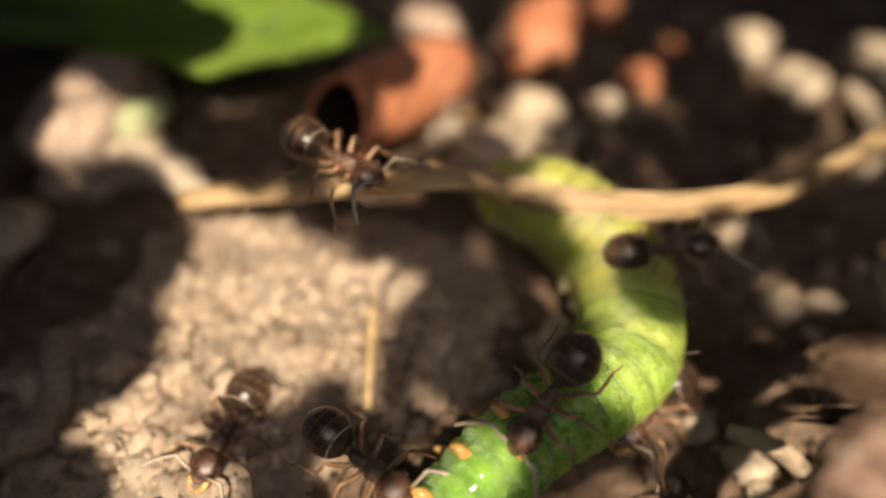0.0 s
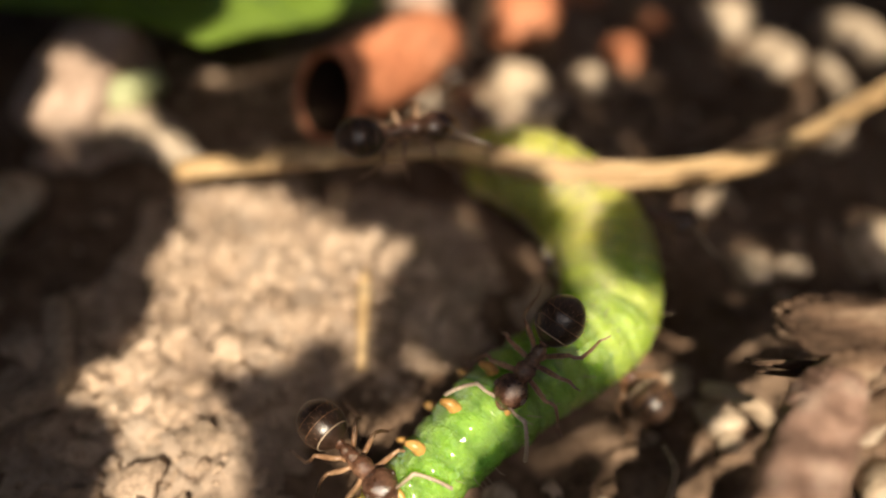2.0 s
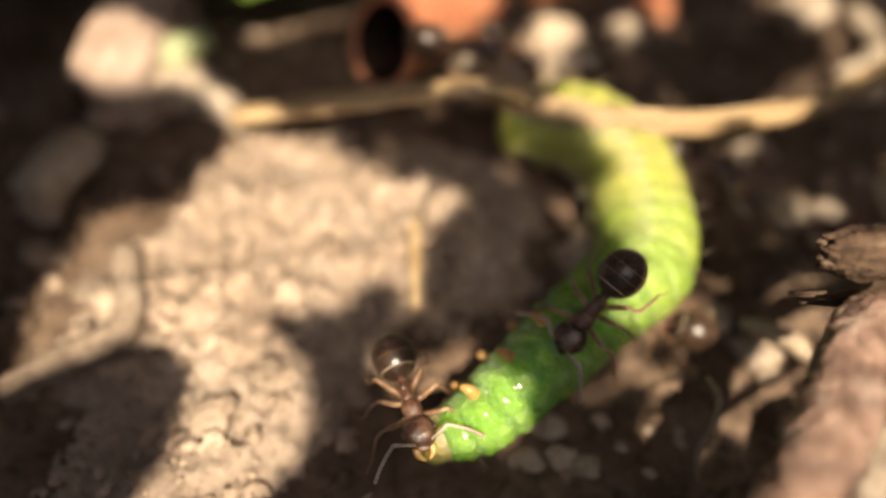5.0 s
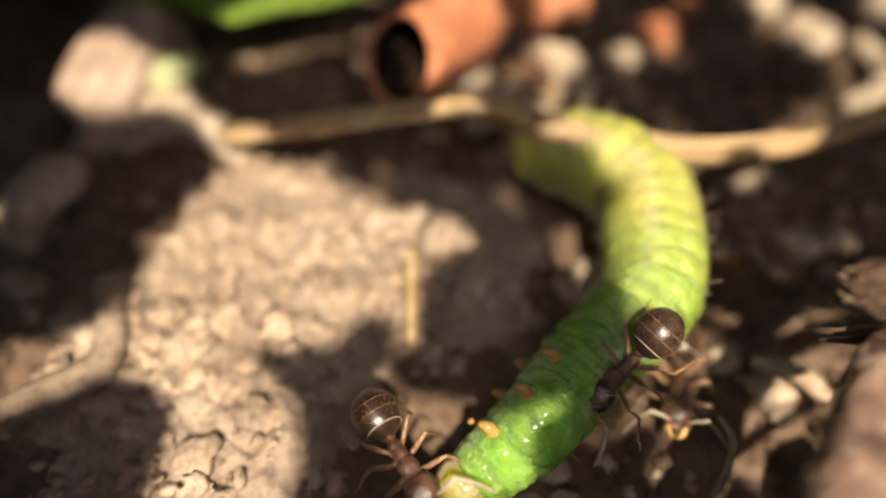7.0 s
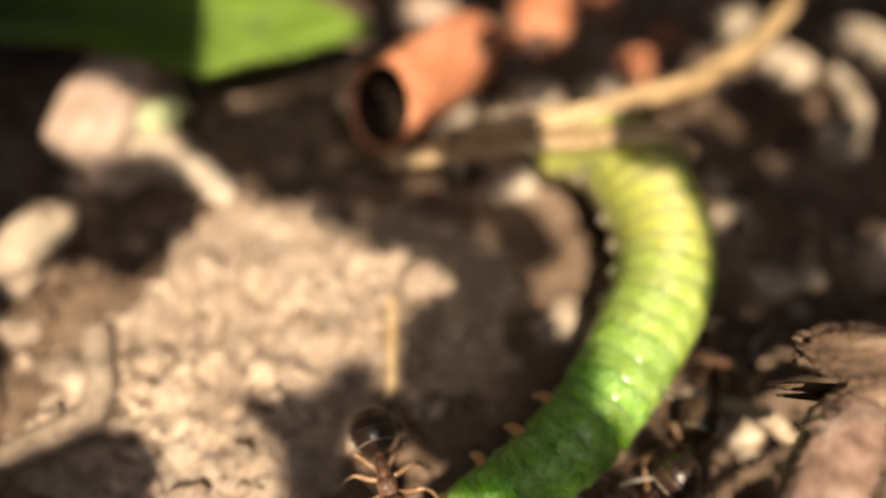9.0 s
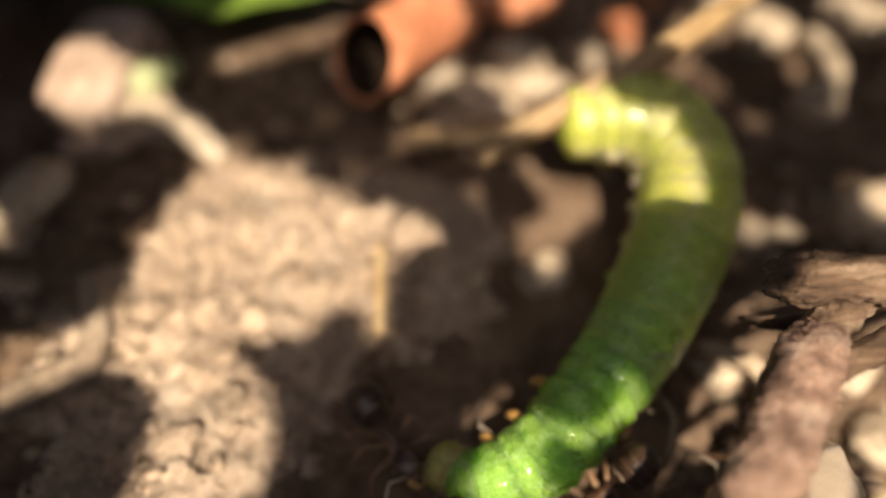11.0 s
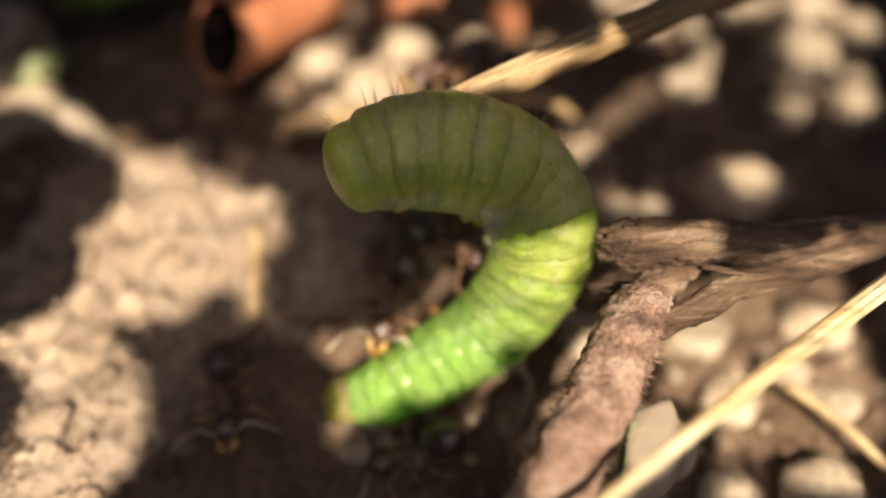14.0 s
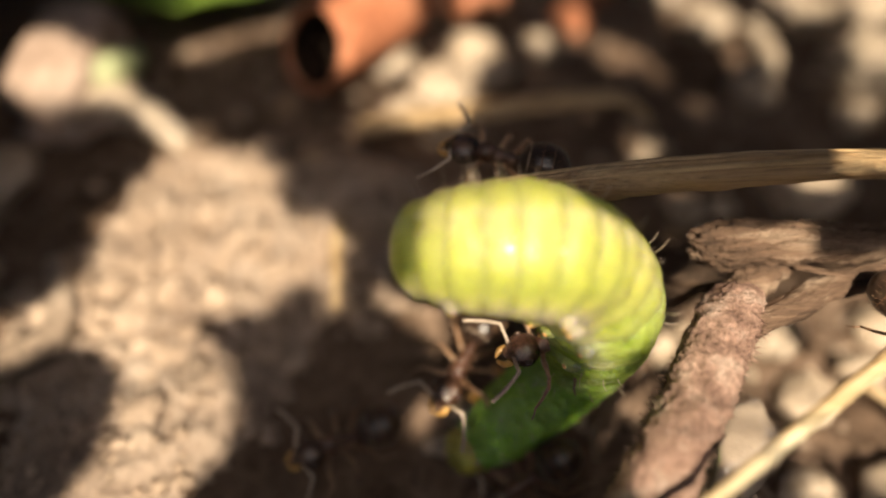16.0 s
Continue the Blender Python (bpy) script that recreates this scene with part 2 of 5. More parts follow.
def tube(points, radii, seg=8, flat=1.0, lump=0.0, freq=1.0, seed=0, steps=1, cap=True, grain=0.0, fibre=0.0):
    """A tube along points; flat squeezes it across its own up; lump makes it uneven."""
    pts = [Vector(p) for p in points]
    if steps > 1:
        fine, rad = [], []
        for i in range(len(pts) - 1):
            p0, p1, p2, p3 = pts[max(i - 1, 0)], pts[i], pts[i + 1], pts[min(i + 2, len(pts) - 1)]
            for k in range(steps):
                t = k / steps
                fine.append(0.5 * (2 * p1 + (p2 - p0) * t + (2 * p0 - 5 * p1 + 4 * p2 - p3) * t * t + (3 * p1 - p0 - 3 * p2 + p3) * t ** 3))
                rad.append(radii[i] * (1 - t) + radii[i + 1] * t)
        fine.append(pts[-1]), rad.append(radii[-1])
        pts, radii = fine, rad
    vs, fs = [], []
    side = None
    for i, p in enumerate(pts):
        d = (pts[min(i + 1, len(pts) - 1)] - pts[max(i - 1, 0)]).normalized()
        if side is None:
            side = d.cross(Vector((0, 0, 1)))
            if side.length < 0.1:
                side = d.cross(Vector((0, 1, 0)))
        side = (side - d * side.dot(d)).normalized()
        up = side.cross(d)
        for j in range(seg):
            a = 2 * math.pi * j / seg
            q = side * math.cos(a) + up * math.sin(a) * flat
            k = radii[i]
            if lump:
                w = p * freq + q * 1.3 + Vector((seed * 5.1, seed, 0))
                k *= 1 + lump * noise.noise(w) + 0.5 * lump * noise.noise(w * 2.9) + (grain * noise.noise(p * 5.0 + q * 6.0) + grain * 0.7 * noise.noise(p * 11.0 + q * 12.0) if grain else 0)
            if fibre:
                f1 = Vector((p.x * 0.45 + seed, math.cos(a) * 4.5, math.sin(a) * 4.5))
                k *= 1 + fibre * noise.noise(f1) + 0.6 * fibre * noise.noise(f1 * 2.3)
            vs.append(tuple(p + q * k))
    for i in range(len(pts) - 1):
        for j in range(seg):
            a, b = i * seg + j, i * seg + (j + 1) % seg
            fs.append((a, b, b + seg, a + seg))
    if cap:
        fs.append(tuple(reversed(range(seg))))
        fs.append(tuple(range((len(pts) - 1) * seg, len(pts) * seg)))
    return vs, fs


def joined(*shapes):
    vs, fs = [], []
    for v, f in shapes:
        n = len(vs)
        vs.extend(v)
        fs.extend(tuple(i + n for i in q) for q in f)
    return vs, fs


def empty(name, m, label, category, group=""):
    ob = new(name)
    ob.empty_display_size = MM
    ob.matrix_basis = m
    return tagged(ob, label, category, group)


# ---- the ground ----
BODY_LINE = [(-2, 4.3), (0.7, 5.9), (3.8, 8.2), (5.2, 11.5), (3.2, 14.7), (1.4, 15.5)]


def near_line(x, y, line):
    best = 1e9
    for (ax, ay), (bx, by) in zip(line, line[1:]):
        dx, dy = bx - ax, by - ay
        t = max(0, min(1, ((x - ax) * dx + (y - ay) * dy) / (dx * dx + dy * dy)))
        best = min(best, math.hypot(x - ax - t * dx, y - ay - t * dy))
    return best


CLUMP_LINE = [(-9.5, 7.5), (-7.5, 9.5), (-6.5, 12.5), (-4.5, 11.5), (-1.5, 11.8)]
CLUMP_LOW = [(-9.5, 4.0), (-7.0, 5.6), (-6.0, 8.5)]


def height(x, y):
    """The crumbly soil's height, in millimetres."""
    v = Vector((x, y, 0.0))
    z = 0.55 * noise.noise(v * 0.16) + 0.38 * noise.noise(v * 0.42 + Vector((3, 1, 0))) - 0.35
    z += 0.24 * noise.noise(v * 1.1 + Vector((0, 7, 2))) + 0.12 * noise.noise(v * 2.6)
    # the raised, broken-up crumb heap
    d = min(near_line(x, y, CLUMP_LINE) / 3.2, near_line(x, y, CLUMP_LOW) / 2.2)
    if d < 1.6:
        w = max(0.0, 1 - d / 1.6)
        w = w * w * (3 - 2 * w)
        cell = noise.voronoi(v * 0.9)[0]
        warp = v + 0.35 * Vector((noise.noise(v * 1.3), noise.noise(v * 1.3 + Vector((5, 0, 1))), 0))
        plate = noise.voronoi(warp * 0.62 + Vector((2, 9, 0)))[0]
        pit = max(0.0, noise.noise(v * 2.1 + Vector((1, 4, 8))) - 0.12)
        z += w * (0.62 + 0.45 * (cell[1] - cell[0]) + 0.55 * min(0.55, plate[1] - plate[0]) + 0.16 * noise.noise(v * 3.7) + 0.10 * noise.noise(v * 7.5) - 1.5 * pit)
    b = min(near_line(x, y, BODY_LINE) / 3.5, 1.0)
    return z * (0.45 + 0.55 * b) - 0.30 * (1 - b)


def steps_out(lo, hi, pitch):
    core = list(np.arange(lo, hi + pitch / 2, pitch))
    out, d, e = [], pitch, core[-1]
    while e < 60000:
        d *= 1.38
        e += d
        out.append(e)
    left, d, e = [], pitch, core[0]
    while e > -60000:
        d *= 1.38
        e -= d
        left.append(e)
    return left[::-1] + core + out


xs, ys = steps_out(-21.0, 26.0, 0.15), steps_out(-4.0, 30.0, 0.15)
ground_v = []
for y in ys:
    for x in xs:
        far = max(abs(x), abs(y - 12))
        ground_v.append((x, y, height(x, y) if far < 80 else -0.3 + 0.02 * far * noise.noise(Vector((x, y, 0)) / (far * 0.7))))
nx = len(xs)
ground_f = [(j * nx + i, j * nx + i + 1, (j + 1) * nx + i + 1, (j + 1) * nx + i) for j in range(len(ys) - 1) for i in range(nx - 1)]


def heap_gap(x, y):
    """Below one on the pale dry heap, with a ragged edge."""
    d = min(near_line(x, y, CLUMP_LINE) / 3.0, near_line(x, y, CLUMP_LOW) / 2.4)
    v = Vector((x, y, 0))
    return d + 0.30 * noise.noise(v * 0.7) + 0.25 * noise.noise(v * 2.2)


ground = part("ground", (ground_v, ground_f), SOIL)
# off the heap the faces take the soil colour darkened for shade
ground.data.materials.append(SHADESOIL)
ground.data.polygons.foreach_set("material_index", [0 if abs(ground_v[f[0]][0]) < 20 and heap_gap(*ground_v[f[0]][:2]) < 1.15 else 1 for f in ground_f])
tagged(ground, "crumbly light brown garden soil, dry on top", "soil", kind="structure")


def rock_shape(r, seed, lump=0.35):
    return ball(r, r * (0.75 + 0.2 * random.random()), r * (0.6 + 0.2 * random.random()), seg=14, rings=9, lump=lump, freq=1.1, seed=seed)


# loose crumbs too many to count
rng = random.Random(5)
bases = [ball(1, 0.8, 0.6, seg=7, rings=5, lump=0.95, freq=1.5, seed=k) for k in range(9)]
cv, cf, cm = [], [], []
for k in range(7600):
    x, y = rng.uniform(-20, 24), rng.uniform(-3, 29)
    d = near_line(x, y, CLUMP_LINE)
    if d > 4 and rng.random() < 0.45:
        continue
    if near_line(x, y, BODY_LINE) < 2.2:
        continue
    r = 0.08 + 0.34 * rng.random() ** 3.4
    z = height(x, y) + r * 0.22
    a, (bv, bf) = rng.uniform(0, 6.28), bases[k % 9]
    ca, sa, n = math.cos(a), math.sin(a), len(cv)
    cv.extend((x + r * (p[0] * ca - p[1] * sa), y + r * (p[0] * sa + p[1] * ca), z + r * p[2]) for p in bv)
    cf.extend(tuple(i + n for i in q) for q in bf)
    cm.extend([0 if heap_gap(x, y) < 1.25 or k % 7 == 0 else 1] * len(bf))
for k in range(360):  # larger flakes broken out of the heap
    x, y = rng.uniform(-12, 0), rng.uniform(6.5, 17)
    if heap_gap(x, y) > 1.15:
        continue
    r = 0.2 + 0.4 * rng.random() ** 2.2
    z = height(x, y) - r * 0.02
    a, b, (bv, bf) = rng.uniform(0, 6.28), rng.uniform(-0.5, 0.5), bases[k % 9]
    ca, sa, n = math.cos(a), math.sin(a), len(cv)
    cv.extend((x + r * (p[0] * ca - p[1] * sa), y + r * (p[0] * sa + p[1] * ca), z + r * (p[2] + b * p[0])) for p in bv)
    cf.extend(tuple(i + n for i in q) for q in bf)
    cm.extend([0] * len(bf))
crumbs = part("soil_crumbs", (cv, cf), CLOD)
crumbs.data.materials.append(SHADESOIL)
crumbs.data.polygons.foreach_set("material_index", cm)
tagged(crumbs, "loose dry brown soil crumbs scattered over the ground", "soil crumbs", kind="stuff")

# pebbles and clods: x, y, radius, material key
LIT = []  # where sun reaches the ground: x1, y1, x2, y2, radius


def pebble(x, y, r, material, label, category="pebble", lit=True, squash=1.0, turn=0, sink=0.25, lump=0.35):
    k = len(bpy.data.objects)
    ob = part("pebble" if category == "pebble" else category.replace(" ", "_"), rock_shape(r, k, lump), material, None, "", at(x, y, height(x, y) + r * (0.5 - sink), 0, 0, turn))
    ob.matrix_basis = ob.matrix_basis @ Matrix.Diagonal((1, squash, 1, 1))
    tagged(ob, label, category, "pebbles on the soil" if category == "pebble" else "")
    if lit:
        LIT.append((x, y + 0.35 * r, x, y + 0.35 * r, r * 0.62))
    return ob


for x, y, r in [(10.6, 12.1, 0.85), (12.0, 12.2, 0.6), (12.9, 25.1, 1.3), (14.4, 22.8, 1.2), (15.3, 18.2, 1.0), (18.1, 24.0, 1.5), (9.9, 16.6, 0.6), (8.4, 7.1, 0.7)]:
    pebble(x, y, r, PEBBLE, "small pale tan rounded pebble lying on the soil")
for x, y, r in [(15.8, 13.0, 1.5), (20.6, 19.6, 1.7), (14.3, 22.4, 1.0), (6.4, 21.3, 0.9), (19.0, 16.5, 0.9), (21.6, 16.4, 1.1), (22.3, 17.8, 1.0), (21.8, 22.6, 1.7), (19.4, 23.0, 1.3), (24.0, 21.4, 1.5), (12.2, 6.9, 1.1), (12.6, 4.6, 1.0), (14.4, 1.6, 1.3), (16.0, 4.2, 0.8), (11.7, 1.7, 0.9), (16.2, 6.8, 1.2), (14.6, 5.4, 0.8)]:
    pebble(x, y, r, PEBBLE, "pale beige pebble half sunk in the soil")
for x, y, r in [(2.2, 16.9, 1.1), (0.2, 17.8, 0.6), (3.3, 10.8, 0.9), (3.9, 11.6, 0.4), (1.6, 4.8, 0.45), (3.4, 21.0, 1.15), (2.0, 18.6, 1.3), (3.7, 19.9, 1.2), (0.0, 20.6, 1.2)]:
    pebble(x, y, r, PEBBLE, "pale sandy clod resting on the soil", "clod", lump=0.55)
LIT += [(1.7, 17.3, 2.7, 20.0, 1.0), (1.9, 19.0, 3.6, 20.4, 1.0), (0.0, 21.0, 0.0, 21.0, 0.8)]
for x, y, r, sq in [(8.3, 23.3, 0.95, 1.35), (9.9, 25.4, 0.7, 1.0), (7.2, 27.5, 1.0, 1.2)]:
    pebble(x, y, r, REDSTONE, "smooth orange-red brick pebble on dark soil", squash=sq)
for x, y, r in [(1.8, 3.9, 0.4), (0.9, 3.8, 0.43), (2.4, 3.6, 0.43), (5.3, 4.6, 0.15), (3.5, 4.1, 0.18), (7.1, 8.2, 0.59), (8.5, 6.4, 0.49), (11.2, 5.7, 0.25), (5.3, 4.3, 0.15), (4.4, 4.6, 0.16), (9.6, 14.8, 0.5), (10.3, 15.4, 0.57), (-4.1, 21.3, 0.41)]:
    pebble(x, y, r, PEBBLE, "tiny pale grit stone lying on dark soil", lump=0.6)
pebble(-0.6, 25.6, 1.6, PINKSTONE, "pale pink stone behind the terracotta tube")
for x, y, r in [(-14.6, 11.2, 0.7), (-12.3, 9.6, 0.7), (-15.0, 13.0, 0.8)]:
    pebble(x, y, r, CLOD, "brown soil clod on the ground", "clod", lump=0.6)
for x, y, r in [(-3.2, 13.1, 0.6), (-1.2, 12.0, 0.85), (-7.9, 11.6, 0.4), (-4.3, 10.2, 0.5), (-6.8, 13.9, 0.45), (-8.6, 8.6, 0.5), (-5.3, 9.0, 0.4), (-2.6, 11.4, 0.45), (-6.5, 6.3, 0.6), (-8.0, 5.2, 0.6)]:
    pebble(x, y, r, CLOD, "crumbly light brown clod in the soil heap", "clod", lit=False, lump=0.85, sink=0.45)

# terracotta tube with its dark mouth, and a shard
tv, tf = [], []
SEG, ax = 32, Vector((0.62, 0.76, -0.20)).normalized()
prof = [(0.0, 1.36), (0.08, 1.5), (1.0, 1.52), (3.0, 1.55), (5.2, 1.5), (6.4, 1.1), (6.8, 0.02), (5.6, 0.02), (5.5, 1.0), (2.5, 1.25), (0.05, 1.28)]
s1 = ax.cross(Vector((0, 0, 1))).normalized()
s2 = s1.cross(ax)
MOUTH = Vector((-0.62, -0.52, 0.52)).normalized()  # the slanting broken end faces this way


def ring_point(d, r, a):
    q = (s1 * math.cos(a) + s2 * math.sin(a)) * r * (1 + 0.05 * noise.noise(Vector((d, math.cos(a), math.sin(a)))))
    return q + ax * (d - q.dot(MOUTH) / ax.dot(MOUTH) * max(0.0, 1 - d / 4.0))


for d, r in prof:
    for j in range(SEG):
        tv.append(tuple(ring_point(d, r, 2 * math.pi * j / SEG)))
for i in range(len(prof)):
    for j in range(SEG):
        a, b = i * SEG + j, i * SEG + (j + 1) % SEG
        c = (i + 1) % len(prof)
        tf.append((a, b, c * SEG + (j + 1) % SEG, c * SEG + j))
tube_ob = empty("terracotta_tube", at(-2.9, 18.0, 3.1), "hollow orange terracotta tube with a dark open mouth lying on soil", "tube")
part("tube_wall", (tv, tf), REDSTONE, tube_ob)
# extra lining in the bore, its near-black colour painting the shade inside
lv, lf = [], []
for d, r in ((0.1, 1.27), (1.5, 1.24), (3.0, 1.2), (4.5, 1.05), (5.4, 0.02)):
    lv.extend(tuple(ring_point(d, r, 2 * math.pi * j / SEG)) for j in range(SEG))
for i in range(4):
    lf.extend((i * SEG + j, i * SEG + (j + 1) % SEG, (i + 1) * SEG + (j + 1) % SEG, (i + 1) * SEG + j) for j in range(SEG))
part("inner_lining", (lv, lf), HOLLOWSHADE, tube_ob, "added lining coloured dark for the shade in the hollow")
part("rim", tube([tuple(ring_point(0.03, 1.4, i * math.pi / 16)) for i in range(33)], [0.1] * 33, seg=6, lump=0.2, cap=False), REDSTONE, tube_ob)
shard = part("terracotta_shard", ball(1.5, 2.6, 1.0, seg=12, rings=8, lump=0.3, freq=1.2, seed=3), REDSTONE, None, "", at(4.2, 25.0, 0.6, 0, 0, -20))
tagged(shard, "rounded orange terracotta shard on the soil", "shard")
LIT.append((3.9, 25.0, 4.3, 27.3, 1.2))

# pale green stem bit and small dry bits
def block(rx, ry, rz, seed):
    """A blocky stone: an ellipsoid pushed out towards its corners, with broken faces."""
    vs, fs = ball(1, 1, 1, seg=28, rings=18, lump=0.10, freq=1.6, seed=seed)
    out = []
    for v in vs:
        d = Vector(v)
        k = (abs(d.x) ** 7 + abs(d.y) ** 7 + abs(d.z) ** 7) ** (-1 / 7) * 0.9 + 0.08
        k *= 1 + 0.10 * noise.noise(d * 1.7 + Vector((seed, 0, 0))) + 0.04 * noise.noise(d * 5) + 0.025 * noise.noise(d * 11)
        out.append((d.x * rx * k, d.y * ry * k, d.z * rz * k))
    return out, fs


tagged(part("stone", block(1.65, 2.45, 1.7, 31), PINKSTONE, None, "", at(-12.4, 19.5, 0.9, 4, -6, -14)), "large blocky pale pink stone beside the crumb heap", "stone")
tagged(part("stem_piece", tube([(-1.1, -0.8, 0), (0, 0, 0.2), (1.1, 0.8, 0.1)], [0.55, 0.66, 0.46], seg=14, lump=0.25, steps=5), GREENBIT, None, "", at(-10.9, 18.8, 1.3)), "pale green broken plant stem leaning on a stone", "stem")
LIT.append((-12.2, 19.1, -10.7, 19.8, 0.5))
tagged(part("dry_root", tube([(-2.0, 0.1, 0.0), (-0.6, 0.3, 0.1), (0.5, 0.0, 0.1), (1.8, -1.2, 0.1), (2.6, -1.9, -0.2)], [0.9, 0.95, 0.8, 0.58, 0.42], seg=16, lump=0.35, freq=0.9, steps=6, grain=0.05), PEBBLE, None, "", at(-10.5, 17.7, 0.5)), "pale tan bent root running from the stone to the heap", "root")
for x, y, r in [(-12.4, 17.5, 0.95), (-11.3, 18.0, 0.85), (-13.7, 17.3, 0.8)]:
    pebble(x, y, r, PINKSTONE, "pale pinkish clod leaning against the large stone", "clod", lit=False, lump=0.5, sink=0.2)
LIT.append((-12.3, 18.2, -10.5, 18.5, 0.34))
LIT.append((-10.5, 18.5, -8.5, 16.8, 0.34))
tagged(part("clod", ball(1.65, 0.95, 0.8, seg=20, rings=12, lump=0.35, freq=1.3, seed=44), PEBBLE, None, "", at(-14.5, 14.1, 0.5, 0, 0, 50)), "pale tan elongated clod lying on dark soil", "clod")
LIT.append((-15.2, 13.7, -14.0, 15.5, 0.75))
tagged(part("grass_needle", tube([(0, 1.7, 0.2), (0.05, 0.4, 0.25), (0.0, -1.5, 0.0)], [0.2, 0.22, 0.14], seg=8, lump=0.15, steps=4), STRAW, None, "", at(-2.25, 9.7, 0.75)), "short dry straw stub sticking out of the soil heap", "straw")
tagged(part("bright_grain", ball(0.26, 0.22, 0.14, seg=10, rings=6, lump=0.3), GLINT, None, "", at(-7.1, 12.3, height(-7.1, 12.3) + 0.22)), "tiny glinting mineral grain in the soil", "grain")
tagged(part("root_piece", tube([(-3.2, -1.5, 0), (-1.0, -0.3, 0.2), (0.0, 0.6, 0.2), (-0.6, 3.2, 0.1)], [0.45, 0.5, 0.55, 0.4], seg=10, lump=0.3, freq=0.8, steps=6), CLOD, None, "", at(-10.9, 7.6, 0.35)), "pale crooked root lying on the soil", "root")
tagged(part("curved_stick", tube([(-1.6, -1.3, 0.1), (-0.2, -0.8, 0.25), (0.5, 0.4, 0.3), (0.4, 2.6, 0.1)], [0.42, 0.55, 0.5, 0.4], seg=10, lump=0.2, steps=5), PEBBLE, None, "", at(15.6, 19.3, 0.3)), "pale curved dry stick on the soil", "stick")
LIT.append((14.2, 18.5, 15.5, 19.2, 0.6))
LIT.append((16.0, 19.7, 16.0, 22.2, 0.6))
tagged(part("stick", tube([(7.7, 7.7, 0.35), (8.9, 7.1, 0.5), (9.6, 6.4, 0.3)], [0.2, 0.3, 0.24], seg=12, lump=0.35, freq=1.2, steps=6), PEBBLE, None, "", at(0, 0, 0)), "short pale broken stick on dark soil", "stick")
LIT.append((7.7, 8.0, 9.6, 6.7, 0.2))
stalk = empty("dry_stalk", at(0, 0, 0), "flattened tan dry stem lying across the soil", "stalk")
part("stem", tube([(-8.28, 14.88, 1.8), (-4.94, 14.69, 2.5), (-0.56, 13.58, 4.2), (0.77, 13.69, 4.0), (2.08, 14.22, 2.6)], [0.4, 0.43, 0.38, 0.34, 0.3], seg=12, flat=0.7, lump=0.12, steps=6), STRAW, stalk)
part("node_ring", tube([(-5.14, 14.67, 2.44), (-4.84, 14.69, 2.55)], [0.5, 0.5], seg=12, flat=0.72), STRAW, stalk)

tagged(part("rootlet", tube([(5.9, 5.6, 1.3), (6.0, 4.9, 1.5), (5.75, 4.2, 1.2), (5.3, 3.6, 0.8), (5.4, 3.0, 0.2)], [0.07, 0.10, 0.09, 0.08, 0.06], seg=8, lump=0.3, steps=5), CLOD, None, "", at(0, 0, 0)), "thin pale bent rootlet sticking out of the soil", "root")

# ---- fallen twig ----
twig = empty("fallen_twig", at(0, 0, 0), "broken pinkish-brown twig with a splintered end lying over pebbles", "twig")
part("main_branch", tube([(8.75, 5.65, 5.36), (8.6, 5.4, 5.33), (8.35, 5.1, 5.34), (8.0, 4.7, 5.35), (6.7, 2.8, 5.3), (5.1, 0.6, 5.0), (2.6, -3.0, 3.4), (-0.6, -8.0, 0.6)], [0.5, 0.68, 0.76, 0.80, 0.80, 0.82, 0.85, 0.85], seg=80, lump=0.16, freq=1.8, steps=56, grain=0.075), BARK, twig, "rough pinkish-brown bark")
part("fork_joint", tube([(8.3, 5.1, 5.2), (8.8, 5.75, 5.3), (9.5, 6.15, 5.4), (10.7, 6.75, 5.75)], [0.55, 0.56, 0.5, 0.3], seg=40, lump=0.3, freq=1.5, seed=9, steps=18, grain=0.14, fibre=0.2), WOOD, twig, "dark torn wood at the fork")
part("broken_limb", tube([(7.75, 6.75, 5.9), (8.4, 6.7, 6.0), (10.1, 6.6, 6.1), (12.0, 6.6, 5.9), (15.0, 7.1, 5.5), (20.0, 8.0, 3.2), (24.5, 8.8, 0.4)], [0.50, 0.62, 0.56, 0.48, 0.46, 0.45, 0.45], seg=64, lump=0.18, freq=1.2, seed=4, steps=26, grain=0.13, fibre=0.17), WOOD, twig, "dark splintered broken wood")
part("side_branch", tube([(8.6, 4.6, 5.4), (9.8, 5.0, 5.6), (11.0, 5.5, 5.6), (13.0, 5.9, 5.6), (15.5, 6.7, 5.3)], [0.36, 0.38, 0.36, 0.34, 0.32], seg=40, lump=0.15, freq=1.2, seed=7, steps=20, grain=0.11, fibre=0.17), WOOD, twig)
for k, (x, y, z, dx, dy, dz, r) in enumerate([(9.4, 6.3, 4.6, -2.1, 0.3, -0.4, 0.16), (9.2, 6.1, 4.5, -1.7, 0.25, -0.3, 0.13), (9.3, 6.4, 4.35, -1.9, 0.4, -0.35, 0.11), (8.3, 7.0, 6.1, 1.6, 0.1, 0.3, 0.12), (9.6, 6.9, 6.2, -1.2, 0.25, 0.35, 0.1), (10.0, 6.0, 5.9, 1.4, -0.5, 0.1, 0.1), (10.6, 6.1, 6.0, 1.7, 0.1, 0.2, 0.09), (9.0, 6.2, 5.3, 0.5, -0.35, 0.3, 0.08)]):
    part("splinter", tube([(x, y, z), (x + dx * 0.5, y + dy * 0.5, z + dz * 0.6), (x + dx, y + dy, z + dz)], [r, r * 0.9, r * 0.25], seg=6, flat=0.6, lump=0.3, seed=k, steps=3), WOOD, twig)
